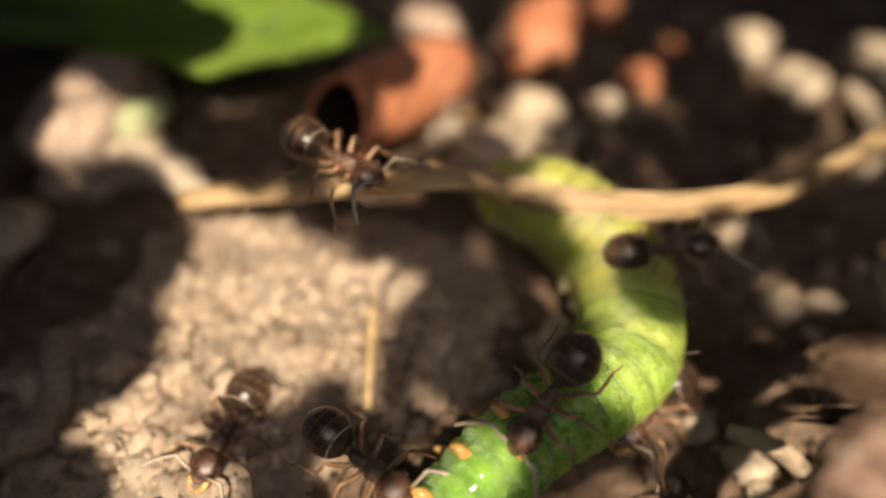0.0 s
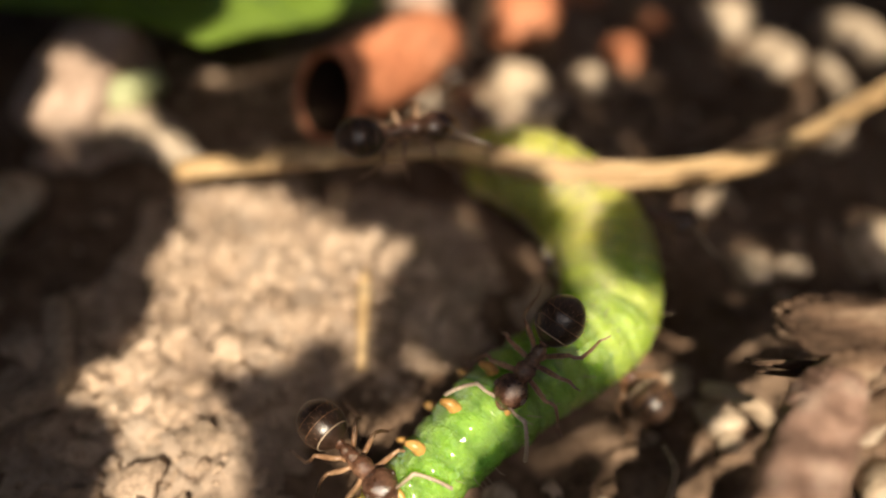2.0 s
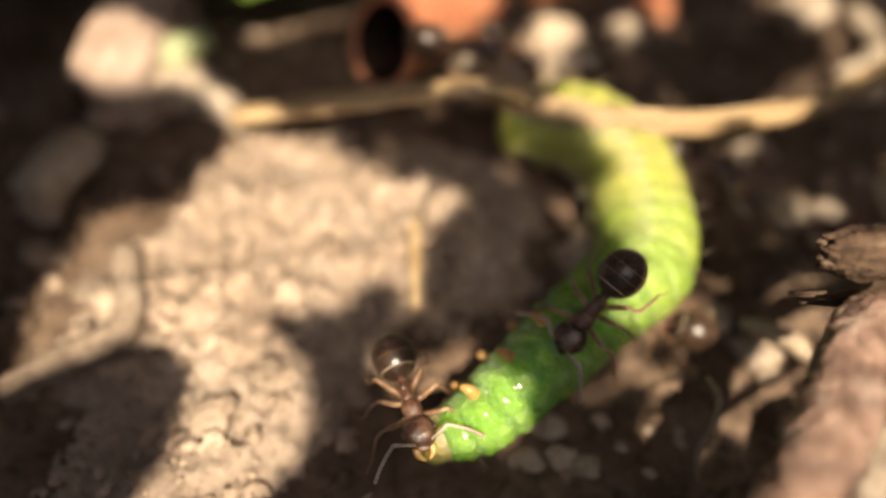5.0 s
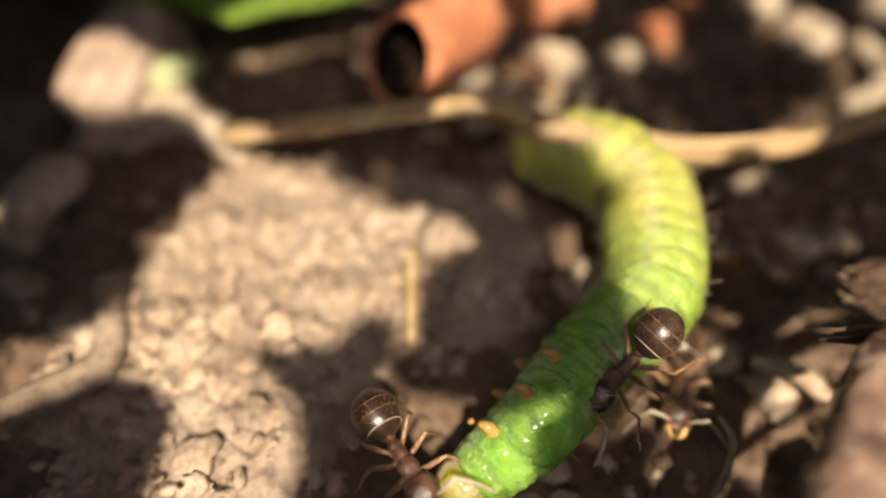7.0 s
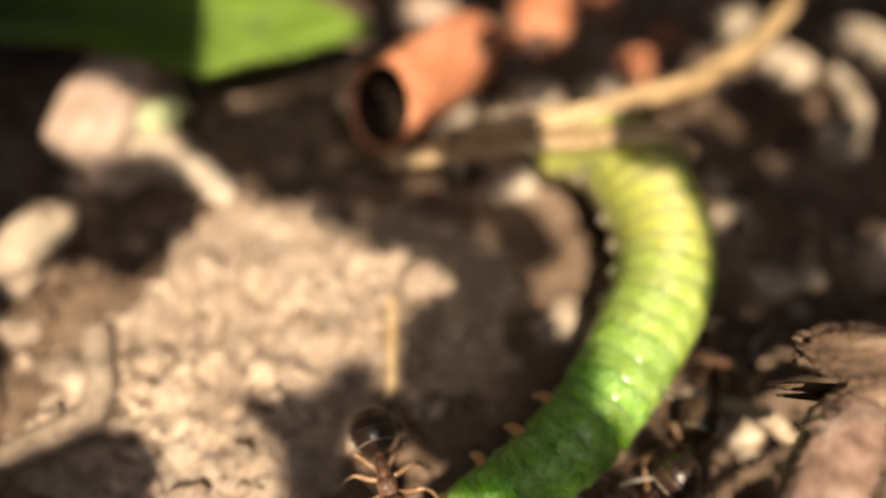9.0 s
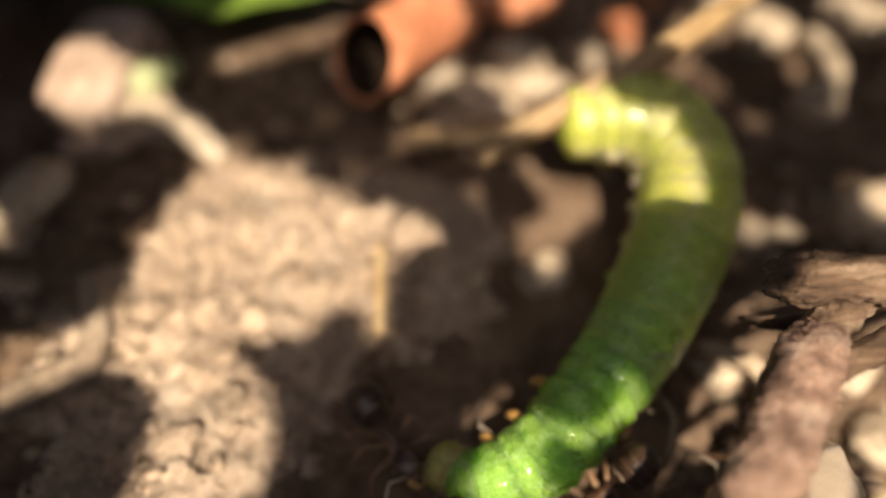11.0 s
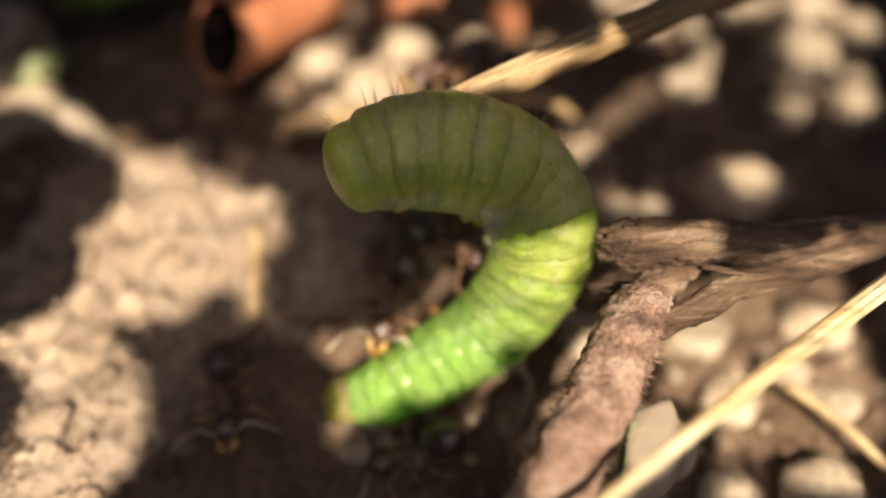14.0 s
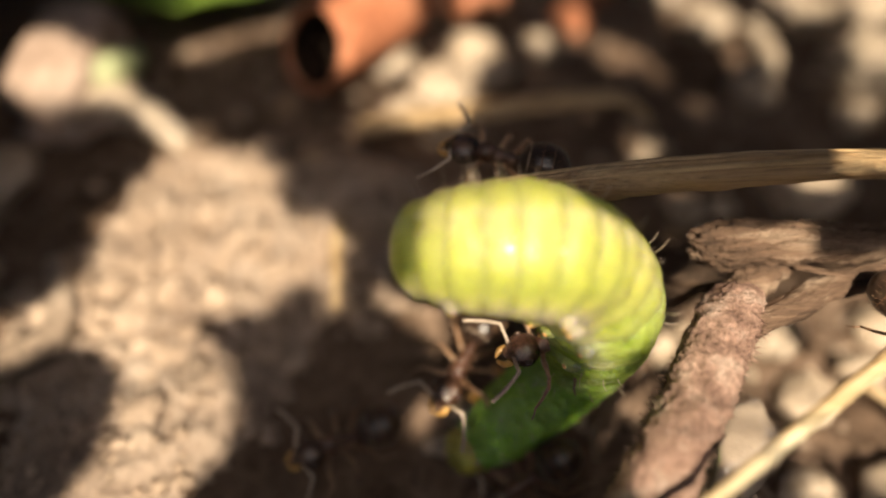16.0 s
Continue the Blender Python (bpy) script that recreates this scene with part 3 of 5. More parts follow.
for k in range(26):
    a, s = rng.uniform(0, 6.28), rng.uniform(0, 1)
    c = Vector((7.75, 6.75, 5.9)) + Vector((0.12 * s, math.cos(a) * 0.42 * s ** 0.5, math.sin(a) * 0.42 * s ** 0.5))
    part("splinter", tube([tuple(c), tuple(c + Vector((-0.22, 0.02, 0.02))), tuple(c + Vector((-0.22 - 0.25 * rng.random(), 0.05, 0.05 - 0.1 * rng.random())))], [0.13, 0.11, 0.03], seg=5, lump=0.5, seed=k), WOOD, twig)
hv, hf = [], []
for k in range(700):  # bark fuzz
    t = rng.random()
    a, b = Vector((8.3, 5.0, 5.35)), Vector((5.1, 0.6, 5.0))
    p, q = a.lerp(b, t), rng.uniform(0, 6.28)
    d = (b - a).normalized()
    s = d.cross(Vector((0, 0, 1))).normalized()
    out = s * math.cos(q) + s.cross(d) * math.sin(q)
    v, f = tube([tuple(p + out * 0.76), tuple(p + out * (0.86 + 0.16 * rng.random()) + d * rng.uniform(-0.16, 0.16))], [0.016, 0.006], seg=3)
    n = len(hv)
    hv.extend(v), hf.extend(tuple(i + n for i in g) for g in f)
tagged(part("bark_fuzz", (hv, hf), BARK, twig), kind="stuff")

# quartz grains held under the twig
def crystal(rx, ry, rz, seed):
    """A broken crystal: an ellipsoid cut by random planes."""
    vs, fs = ball(1, 1, 1, seg=30, rings=20)
    pick = random.Random(seed)
    cuts = [(Vector((pick.gauss(0, 1), pick.gauss(0, 1), pick.gauss(0, 1))).normalized(), pick.uniform(0.62, 0.9)) for _ in range(16)]
    out = []
    for v in vs:
        d = Vector(v)
        for n, c in cuts:
            over = d.dot(n) - c
            if over > 0:
                d = d - n * over * 0.95
        d = d * (1 + 0.03 * noise.noise(d * 4 + Vector((seed, 0, 0))))
        out.append((d.x * rx, d.y * ry, d.z * rz))
    return out, fs


for k, (x, y, z, rx, ry, rz, turn) in enumerate([(8.45, 2.35, 3.2, 1.75, 0.95, 0.85, 58), (7.75, 0.9, 2.4, 1.1, 0.9, 0.8, 30), (9.3, 2.6, 2.2, 1.0, 0.8, 0.8, 80), (8.6, 2.0, 1.1, 1.5, 1.2, 1.2, 40)]):
    ob = part("quartz_pebble", crystal(rx, ry, rz, k + 20), QUARTZ, None, "", at(x, y, z, 0, 0, turn))
    tagged(ob, "cloudy glassy quartz pebble piled beside the twig", "pebble", "quartz pebbles")

# bleached straw across the corner
BS_PTS = [(0.5, -2.6, 6.6), (4.0, -0.9, 6.9), (6.1, 0.25, 7.0), (9.4, 2.15, 7.0), (13.3, 4.3, 6.6), (18.0, 7.0, 4.6), (25.0, 11.0, 0.2)]
bleached = empty("bleached_straw", at(0, 0, 0), "bleached golden dry grass straw leaning over the twig", "straw")
part("blade", tube(BS_PTS, [0.05, 0.09, 0.13, 0.20, 0.27, 0.28, 0.25], seg=12, flat=0.45, lump=0.08, steps=10), BRIGHTSTRAW, bleached)
for off in (-0.55, 0.15, 0.65):
    part("rib", tube([(x - off * w * 0.45, y + off * w * 0.85, z + w * 0.40) for (x, y, z), w in zip(BS_PTS, (0.05, 0.09, 0.13, 0.20, 0.27, 0.28, 0.25))], [0.015, 0.025, 0.03, 0.04, 0.05, 0.05, 0.04], seg=5, steps=8), BRIGHTSTRAW if off < 0.5 else STRAW, bleached)
tagged(part("dry_twiglet", tube([(0, 0, 0), (1.2, -1.4, 0.1), (2.6, -3.6, 0)], [0.16, 0.18, 0.12], seg=8, lump=0.2, steps=4), STRAW, None, "", at(14.0, 4.6, 0.9)), "thin brown dry stalk on the pebbles", "stalk")

# ---- broad leaf ----
def blade(length, width, nu=30, nv=12, fold=0.10):
    vs, fs = [], []
    for i in range(nu + 1):
        u = i / nu
        w = width * (0.56 if u < 0.5 else 0.56 + 0.44 * ((u - 0.5) / 0.24) ** 1.3 if u < 0.74 else (max(0.0, 1 - u) / 0.26) ** 0.92) + 0.02
        for j in range(nv + 1):
            s = j / nv * 2 - 1
            vs.append((u * length, s * w, fold * abs(s) * w + 0.05 * math.sin(u * 44 + abs(s) * 4) * abs(s) + 0.12 * noise.noise(Vector((u * 6, s * 2, 1)))))
    for i in range(nu):
        for j in range(nv):
            a = i * (nv + 1) + j
            fs.append((a, a + nv + 1, a + nv + 2, a + 1))
    n = len(vs)
    vs += [(x, y, z - 0.12) for x, y, z in vs]
    fs += [tuple(reversed([i + n for i in q])) for q in fs]
    return vs, fs


bl = empty("broad_leaf", at(-26.0, 23.6, 2.8, 0, 0, -5.0), "broad green weed leaf, half in shade, lying over a stone", "leaf")
part("leaf_blade", blade(22.9, 3.2, 50, 14), LEAF, bl)
part("midrib", tube([(0, 0, -0.05), (8, 0, -0.1), (15, 0, -0.1), (21.4, 0, -0.1)], [0.3, 0.25, 0.18, 0.06], seg=6, steps=4), STEM, bl)
for k in range(7):
    for s in (-1, 1):
        part("vein", tube([(3 + k * 2.5, 0, -0.02), (4.3 + k * 2.5, s * 1.2, 0.16), (5.2 + k * 2.5, s * 1.9, 0.24)], [0.07, 0.05, 0.02], seg=5, steps=2), STEM, bl)
part("leaf_stalk", tube([(0, 0, 0), (-6, 1, -0.5), (-12, 3, -3.2)], [0.35, 0.45, 0.6], seg=8, steps=4), STEM, bl)

# ---- dry grass blade that the caterpillar pushes aside ----
grass_blade = empty("dry_grass_straw", at(0, 14.9, 3.0), "long brown dry grass blade lying across the caterpillar", "straw")
BLADE_PTS = [(-0.6, 0.2, 0), (1.5, -0.7, 0), (3.5, -1.5, 0), (6.0, -1.95, 0), (8.5, -1.9, 0), (11.5, -1.1, 0), (15.0, 0.6, 0), (19.0, 2.4, 0)]
part("blade", tube(BLADE_PTS, [0.3, 0.42, 0.45, 0.44, 0.40, 0.38, 0.36, 0.2], seg=18, flat=0.95, lump=0.14, steps=8, fibre=0.2), BROWNSTRAW, grass_blade)
for k, a in enumerate((20, 52, 84, 110, 140, 168, -20)):  # raised veins along it
    ca, sa = math.cos(radians(a)), math.sin(radians(a))
    part("rib", tube([(x, y + w * 0.97 * ca, w * 0.93 * sa) for (x, y, z), w in zip(BLADE_PTS, (0.3, 0.42, 0.45, 0.44, 0.40, 0.38, 0.36, 0.2))], [0.03] + [0.05 + 0.02 * (k % 2)] * 6 + [0.02], seg=5, steps=6), STRAW if k % 2 else BROWNSTRAW, grass_blade)

# ---- caterpillar ----
N_SEG = 25
RADII = [0.70, 0.86, 1.00, 1.08, 1.14, 1.19, 1.22, 1.25, 1.28, 1.31, 1.36, 1.40, 1.44, 1.47, 1.50, 1.53, 1.55, 1.57, 1.58, 1.59, 1.58, 1.55, 1.49, 1.38, 1.2]
caterpillar = empty("caterpillar", at(0, 0, 0), "plump green caterpillar with fine creases, curling on the soil", "caterpillar")


def segment_shape(r, half, seed, step=0.64, nick=0.006):
    """One soft body ring along x: fine folds round it, a shallow nick at its ends, tucked in under its neighbours."""
    vs, fs, seg, rings = [], [], 40, 26
    for i in range(rings + 1):
        x = half * math.sin(math.pi * (i / rings - 0.5))
        e = abs(x) / (step / 2)
        if half < 0.8:
            prof = max(0.0, 1 - abs(x / half) ** 3.0) ** 0.5
        elif e < 1:
            prof = 1 - nick * e ** 3
        else:
            over = (abs(x) - step / 2) / (half - step / 2)
            prof = (1 - nick) * max(0.0, 1 - over ** 2.2) ** 0.5 * (1 - 0.04 * over)
        fold = math.cos(2 * math.pi * x / (step / 2)) * 0.004 + math.cos(2 * math.pi * x / (step / 5)) * 0.002
        for j in range(seg):
            a = 2 * math.pi * j / seg
            w = Vector((x * 1.4, math.cos(a) * 1.8, math.sin(a) * 1.8))
            k = 1 + 0.022 * noise.noise(w * 1.4 + Vector((seed * 3.7, 0, 0))) + 0.02 * noise.noise(w * 3.2 + Vector((0, seed, 0))) + 0.008 * noise.noise(w * 8)
            k *= 1 + 0.03 * math.exp(-((math.sin(a) + 0.35) / 0.18) ** 2)
            if seed < 9:
                k *= 1 + 0.085 * noise.noise(w * 2.1 + Vector((seed, 3, 0))) + 0.04 * noise.noise(w * 4.6 + Vector((2, seed, 0)))
            k *= 1 - fold * (0.6 + 0.4 * math.sin(a))
            vs.append((x, r * prof * k * math.cos(a), r * prof * k * math.sin(a)))
    for i in range(rings):
        for j in range(seg):
            a, b = i * seg + j, i * seg + (j + 1) % seg
            fs.append((a, a + seg, b + seg, b))
    return vs, fs


segments = []
hair_rng = random.Random(11)
for k in range(N_SEG):
    r = RADII[k]
    tone = SKINS[max(0, min(5, (k - 7) * 5 // 9))]
    if k == 0:
        ob = part("head", segment_shape(r, 0.75, k), HEADSKIN, caterpillar, "yellowish rounded head capsule")
        for s in (-1, 1):
            part("eye", ball(0.09, 0.09, 0.09, center=(-0.45, s * 0.42, 0.1), seg=8, rings=6), ANT, ob)
            part("mandible", tube([(-0.6, s * 0.16, -0.2), (-0.82, s * 0.1, -0.3)], [0.1, 0.04], seg=6), AMBER, ob)
    else:
        ob = part("body_segment", segment_shape(r, 0.82 if k == 1 else 1.0, k, 0.64, 0.10 if k < 8 and k % 2 else 0.06 if k < 9 else 0.02 if k % 2 else 0.009), tone, caterpillar)
        if k in (2, 4, 6):
            for s in (-1, 1):
                part("leg", tube([(0, s * r * 0.55, -r * 0.6), (-0.06, s * r * 0.7, -r * 0.9), (-0.2, s * r * 0.66, -r * 1.1)], [0.2, 0.16, 0.06], seg=9, steps=3), AMBER, ob, "short amber jointed leg")
        elif k in (12, 14, 16, 18, 23):
            for s in (-1, 1):
                leg = part("proleg", tube([(0, s * r * 0.34, -r * 0.7), (0, s * r * 0.36, -r * 0.92), (0, s * r * 0.36, -r * 1.04)], [0.34, 0.26, 0.12], seg=12, steps=4), tone, ob)
                part("hook_ring", ball(0.08, 0.08, 0.04, center=(0, s * r * 0.36, -r * 1.05), seg=8, rings=5), AMBER, leg)
    if k >= 1:
        shapes = []
        for h in range(3 if k < 17 else 6 if k < 22 else 9):
            a, x = hair_rng.uniform(0.1, 3.0), hair_rng.uniform(-0.3, 0.3)
            if k == N_SEG - 1:
                x = hair_rng.uniform(0.2, 1.0)
            d = Vector((0.5 if k == N_SEG - 1 else hair_rng.uniform(-0.3, 0.3), math.cos(a), math.sin(a))).normalized()
            rr = r * max(0.1, 1 - abs(x / 1.0) ** 3.2) ** 0.5
            p = Vector((x, math.cos(a) * rr, math.sin(a) * rr))
            l = hair_rng.uniform(0.25, 0.5) if k < 22 else hair_rng.uniform(0.4, 0.8)
            shapes.append(tube([tuple(p), tuple(p + d * l * 0.6), tuple(p + d * l + Vector((0.05, 0, 0.05)))], [0.011, 0.009, 0.004], seg=4))
        part("bristles", joined(*shapes), PEBBLE, ob, "fine pale hairs")
    segments.append(ob)


# ---- ants ----
def build_ant(label):
    ant = empty("ant", at(0, 0, 0), label, "ant", "ants at the caterpillar")
    part("thorax", joined(ball(0.32, 0.27, 0.27, (0.36, 0, 0.08), 18, 12, 0.12, 2.4), ball(0.28, 0.20, 0.21, (0.02, 0, 0.04), 16, 10, 0.12, 2.4, 1), ball(0.23, 0.18, 0.2, (-0.24, 0, 0.0), 16, 10, 0.14, 2.4, 2)), ANTRED, ant, "ridged chestnut-brown thorax")
    part("petiole", joined(ball(0.09, 0.15, 0.22, (-0.5, 0, 0.03), 12, 8), tube([(-0.38, 0, -0.06), (-0.55, 0, -0.02), (-0.72, 0, 0.0)], [0.09, 0.1, 0.07], seg=10)), ANTRED, ant)
    gaster = part("gaster", ball(0.70, 0.60, 0.57, (-1.2, 0, 0.06), 28, 18, 0.03, 2), ANT, ant, "glossy blackish-brown gaster")
    for k, (x, w) in enumerate(((-0.78, 0.022), (-1.12, 0.013), (-1.42, 0.011))):
        rr = math.sqrt(max(0.05, 1 - ((x + 1.2) / 0.70) ** 2))
        ring = [(x, math.cos(a) * 0.60 * rr * 1.01, 0.06 + math.sin(a) * 0.57 * rr * 1.01) for a in [i * math.pi / 12 for i in range(25)]]
        part("gaster_band", tube(ring, [w] * 25, seg=6, cap=False), ANTENNA if k == 0 else ANTLEG, gaster, "pale band edge")
    hairs = []
    for row in range(9):  # rows of golden hairs
        x = -0.42 + row * 0.095
        rr = math.sqrt(1 - (x / 0.70) ** 2)
        for h in range(18):
            a = (h + 0.5 * (row % 2)) * 2 * math.pi / 18 + hair_rng.uniform(-0.08, 0.08)
            p = Vector((-1.2 + x, math.cos(a) * 0.60 * rr, 0.06 + math.sin(a) * 0.57 * rr))
            d = Vector((-0.9, math.cos(a) * 0.55, math.sin(a) * 0.55)).normalized()
            hairs.append(tube([tuple(p), tuple(p + d * hair_rng.uniform(0.07, 0.12))], [0.008, 0.003], seg=3))
    part("bristles", joined(*hairs), ANTLEG, gaster, "rows of short golden hairs")
    head = part("head", ball(0.47, 0.45, 0.34, (0.98, 0, 0.03), 24, 16, 0.05, 2), ANTHEAD, ant, "broad glossy brown head")
    part("face_plate", ball(0.2, 0.22, 0.12, (1.32, 0, 0.06), 12, 8, 0.06, 2), ANTRED, head)
    for s in (-1, 1):
        part("eye", ball(0.10, 0.06, 0.10, (0.98, s * 0.41, 0.13), 10, 7), ANT, head)
        part("mandible", tube([(1.34, s * 0.2, -0.06), (1.52, s * 0.2, -0.1), (1.68, s * 0.04, -0.12)], [0.11, 0.09, 0.035], seg=8, steps=3), AMBER, head)
    for s in (-1, 1):
        path = [(0, 0, 0), (0.16, s * 0.26, 0.16), (0.26, s * 0.5, 0.2)] + [(0.26 + 0.055 * b, s * (0.51 + 0.018 * b - 0.0006 * b * b), 0.2 - 0.011 * b) for b in range(1, 19)]
        part("antenna", tube(path, [0.045, 0.045, 0.055] + [0.062 if b % 2 else 0.040 for b in range(1, 18)] + [0.02], seg=8), ANTENNA, ant, "elbowed pale beaded feeler", at(1.3, s * 0.17, 0.14, 0, 0, s * 38))
    for x0, fx, tx in ((0.46, 0.5, 0.95), (0.08, 0.0, 0.1), (-0.2, -0.45, -1.0)):
        for s in (-1, 1):
            part("leg", joined(ball(0.12, 0.1, 0.12, (0, 0, 0), 8, 6), tube([(0, 0, 0), (fx * 0.25, s * 0.2, -0.04), (fx * 0.5, s * 0.42, 0.12), (fx * 0.75, s * 0.64, 0.28)], [0.06, 0.075, 0.075, 0.05], seg=7, steps=2),
                               tube([(fx * 0.75, s * 0.64, 0.28), (fx * 0.9, s * 0.87, -0.1), (tx, s * 1.04, -0.42)], [0.045, 0.05, 0.03], seg=7, steps=2),
                               tube([(tx, s * 1.04, -0.42), (tx * 1.08, s * 1.12, -0.5), (tx * 1.22, s * 1.2, -0.56)], [0.028, 0.024, 0.014], seg=6)), ANTLEG, ant, "", at(x0, s * 0.13, -0.1))
    return ant


first_ant = build_ant("dark brown ant with a glossy gaster walking over a dry stem")
ANTS = {"A": first_ant}
for key, text in (("B", "dark brown ant biting into the green caterpillar"), ("C", "dark ant clinging to the caterpillar's shaded flank"), ("D", "reddish-brown ant pulling at the caterpillar's head"),
                  ("E", "brown ant running over soil and twig"), ("F", "brown ant crossing the sunlit soil heap"), ("G", "brown ant beside the terracotta tube"),
                  ("H", "dark brown ant tugging the caterpillar's head end"), ("I", "brown ant held in the caterpillar's curl")):
    ANTS[key] = tagged(copy_thing(first_ant, at(0, 0, 0)), text)

# ---- unseen weed overhead, added to dapple the sunlight ----
HEAP = [(-8.6, 17.2), (-7.5, 17.0), (-6.1, 15.4), (-5.0, 14.9), (-3.7, 14.5), (-3.5, 13.4), (-2.9, 13.8), (-0.5, 13.0), (-0.9, 11.6), (-1.9, 11.4), (-2.8, 11.2), (-3.2, 10.2), (-4.1, 9.5), (-5.6, 8.9), (-6.8, 8.6), (-6.9, 7.7), (-5.5, 6.9), (-5.5, 4.5), (-7.6, 1.0), (-10.7, 1.2), (-8.9, 5.1), (-8.5, 7.6), (-10.5, 7.9), (-10.6, 10.4), (-11.0, 12.4), (-9.9, 14.0), (-9.1, 15.0)]
STONE = [(-15.1, 21.6), (-12.7, 21.4), (-11.9, 20.6), (-11.6, 19.9), (-12.0, 18.6), (-14.3, 18.6), (-14.7, 19.8)]
ROOT = [(-14.4, 8.3), (-12.2, 9.2), (-12.5, 11.7), (-11.7, 11.8), (-10.9, 9.7), (-10.9, 8.1), (-12.5, 7.3), (-14.1, 6.5)]
FLANK = [(4.2, 8.2), (4.6, 10.2), (4.9, 11.5), (5.6, 11.4), (6.6, 9.6), (6.4, 8.4), (5.0, 7.4), (4.2, 6.9)]
REAR = [(3.5, 14.3), (3.6, 15.8), (0.3, 16.4), (0.3, 17.4), (4.6, 17.6), (6.8, 16.2), (7.0, 13.2), (5.4, 12.8), (4.4, 13.6)]
BELLY = [(1.9, 6.3), (2.2, 7.6), (4.2, 8.3), (4.2, 6.9), (3.0, 6.1)]
LOOP = [(-0.4, 8.8), (0.1, 12.2), (3.0, 12.2), (3.9, 10.6), (3.6, 8.8), (1.6, 8.6)]
BAND = [(4.3, 10.8), (4.0, 12.4), (3.8, 14.2), (5.4, 13.0), (7.0, 13.4), (6.7, 9.8), (5.6, 11.2)]
LEFT = [(-14.4, 13.2), (-12.4, 13.0), (-11.0, 12.6), (-10.5, 10.4), (-10.8, 9.0), (-12.2, 9.2), (-14.2, 8.6), (-14.6, 10.5)]
TIP = [(-10.0, 27.9), (-8.7, 20.8), (-6.2, 21.9), (-3.6, 23.2), (-3.6, 27.9)]
TUBE = [(-2.5, 21.2), (-1.0, 23.2), (1.0, 24.9), (0.9, 22.6), (-0.3, 20.6), (-1.3, 18.5), (-1.9, 18.9)]
GRAVEL = [(11.6, 4.2), (11.2, 6.4), (12.6, 9.4), (18.0, 9.4), (18.0, 3.0), (14.0, 2.2)]
OPEN_GROUND = [BAND, LEFT, GRAVEL, TUBE, HEAP, STONE, ROOT, FLANK, REAR, BELLY, LOOP, TIP]
# the caterpillar's front, the stub, the stalk and the ant on it
LIT += [(-1.8, 4.9, -0.7, 6.6, 0.5), (-3.1, 7.0, -2.1, 5.6, 0.5), (-0.5, 4.7, 0.2, 6.3, 0.45), (1.4, 8.3, 3.5, 8.1, 0.4), (-0.7, 6.6, 0.7, 8.2, 0.5), (0.7, 8.0, 1.5, 8.2, 0.5), (0.6, 5.0, 1.3, 6.4, 0.5), (-2.35, 10.9, -2.35, 9.0, 0.25), (-7.8, 15.3, -5.6, 15.5, 0.35), (-4.2, 17.7, -2.6, 16.5, 0.6)]
# the straws and the twig
LIT += [(3.5, 17.95, 8.4, 19.2, 0.35), (8.4, 19.2, 10.9, 20.95, 0.35), (10.9, 20.95, 13.7, 23.7, 0.35), (3.3, 17.3, 8.3, 17.95, 0.35), (8.3, 17.95, 14.2, 21.7, 0.35), (3.4, 15.6, 8.5, 15.7, 0.33), (8.5, 15.7, 11.4, 16.8, 0.35), (11.4, 16.8, 15.0, 19.0, 0.4), (3.4, 18.4, 8.1, 20.0, 0.4), (8.1, 20.0, 13.2, 24.6, 0.42), (8.2, 16.8, 11.4, 19.2, 0.4)]
LIT += [(9.2, 9.6, 4.6, 3.6, 0.95), (7.4, 10.3, 9.5, 10.3, 0.35), (8.0, 4.2, 8.7, 5.3, 0.6), (9.5, 8.7, 15.2, 9.9, 0.45), (5.6, 4.3, 9.1, 6.3, 0.38), (9.1, 6.3, 13.0, 8.3, 0.42), (13.0, 8.3, 17.8, 9.8, 0.4)]


def poly_gap(x, y, poly):
    """How far a place lies outside a shape of ground; below nought inside."""
    best, inside = 1e9, False
    for (ax, ay), (bx, by) in zip(poly, poly[1:] + poly[:1]):
        dx, dy = bx - ax, by - ay
        t = max(0, min(1, ((x - ax) * dx + (y - ay) * dy) / (dx * dx + dy * dy)))
        best = min(best, math.hypot(x - ax - t * dx, y - ay - t * dy))
        if (ay > y) != (by > y) and x < ax + (y - ay) * dx / dy:
            inside = not inside
    return -best if inside else best


def lit_gap(x, y):
    best = min(poly_gap(x, y, q) for q in OPEN_GROUND)
    if best < 0:
        return best
    for ax, ay, bx, by, r in LIT:
        dx, dy = bx - ax, by - ay
        l2 = dx * dx + dy * dy
        t = max(0, min(1, ((x - ax) * dx + (y - ay) * dy) / l2)) if l2 > 0 else 0
        best = min(best, math.hypot(x - ax - t * dx, y - ay - t * dy) - r)
    return best


leaf_rng = random.Random(23)
discs, wv, wf = [], [], []


def add_leaf(c, r, tilt):
    """A pointed oval weed leaf with a little thickness, face up."""
    a, n, m = leaf_rng.uniform(0, 6.28), len(wv), 12
    ca, sa = math.cos(a), math.sin(a)
    for dz in (0.0, -0.1):
        for j in range(m):
            q = 2 * math.pi * j / m
            x, y = r * 1.08 * math.cos(q), r * 0.98 * math.sin(q) * (1 - 0.12 * math.cos(q))
            wv.append((c[0] + x * ca - y * sa, c[1] + x * sa + y * ca, c[2] + dz + tilt * x + 0.06 * abs(y)))
    wf.append(tuple(range(n, n + m)))
    wf.append(tuple(reversed(range(n + m, n + 2 * m))))
    wf.extend((n + j, n + m + j, n + m + (j + 1) % m, n + (j + 1) % m) for j in range(m))


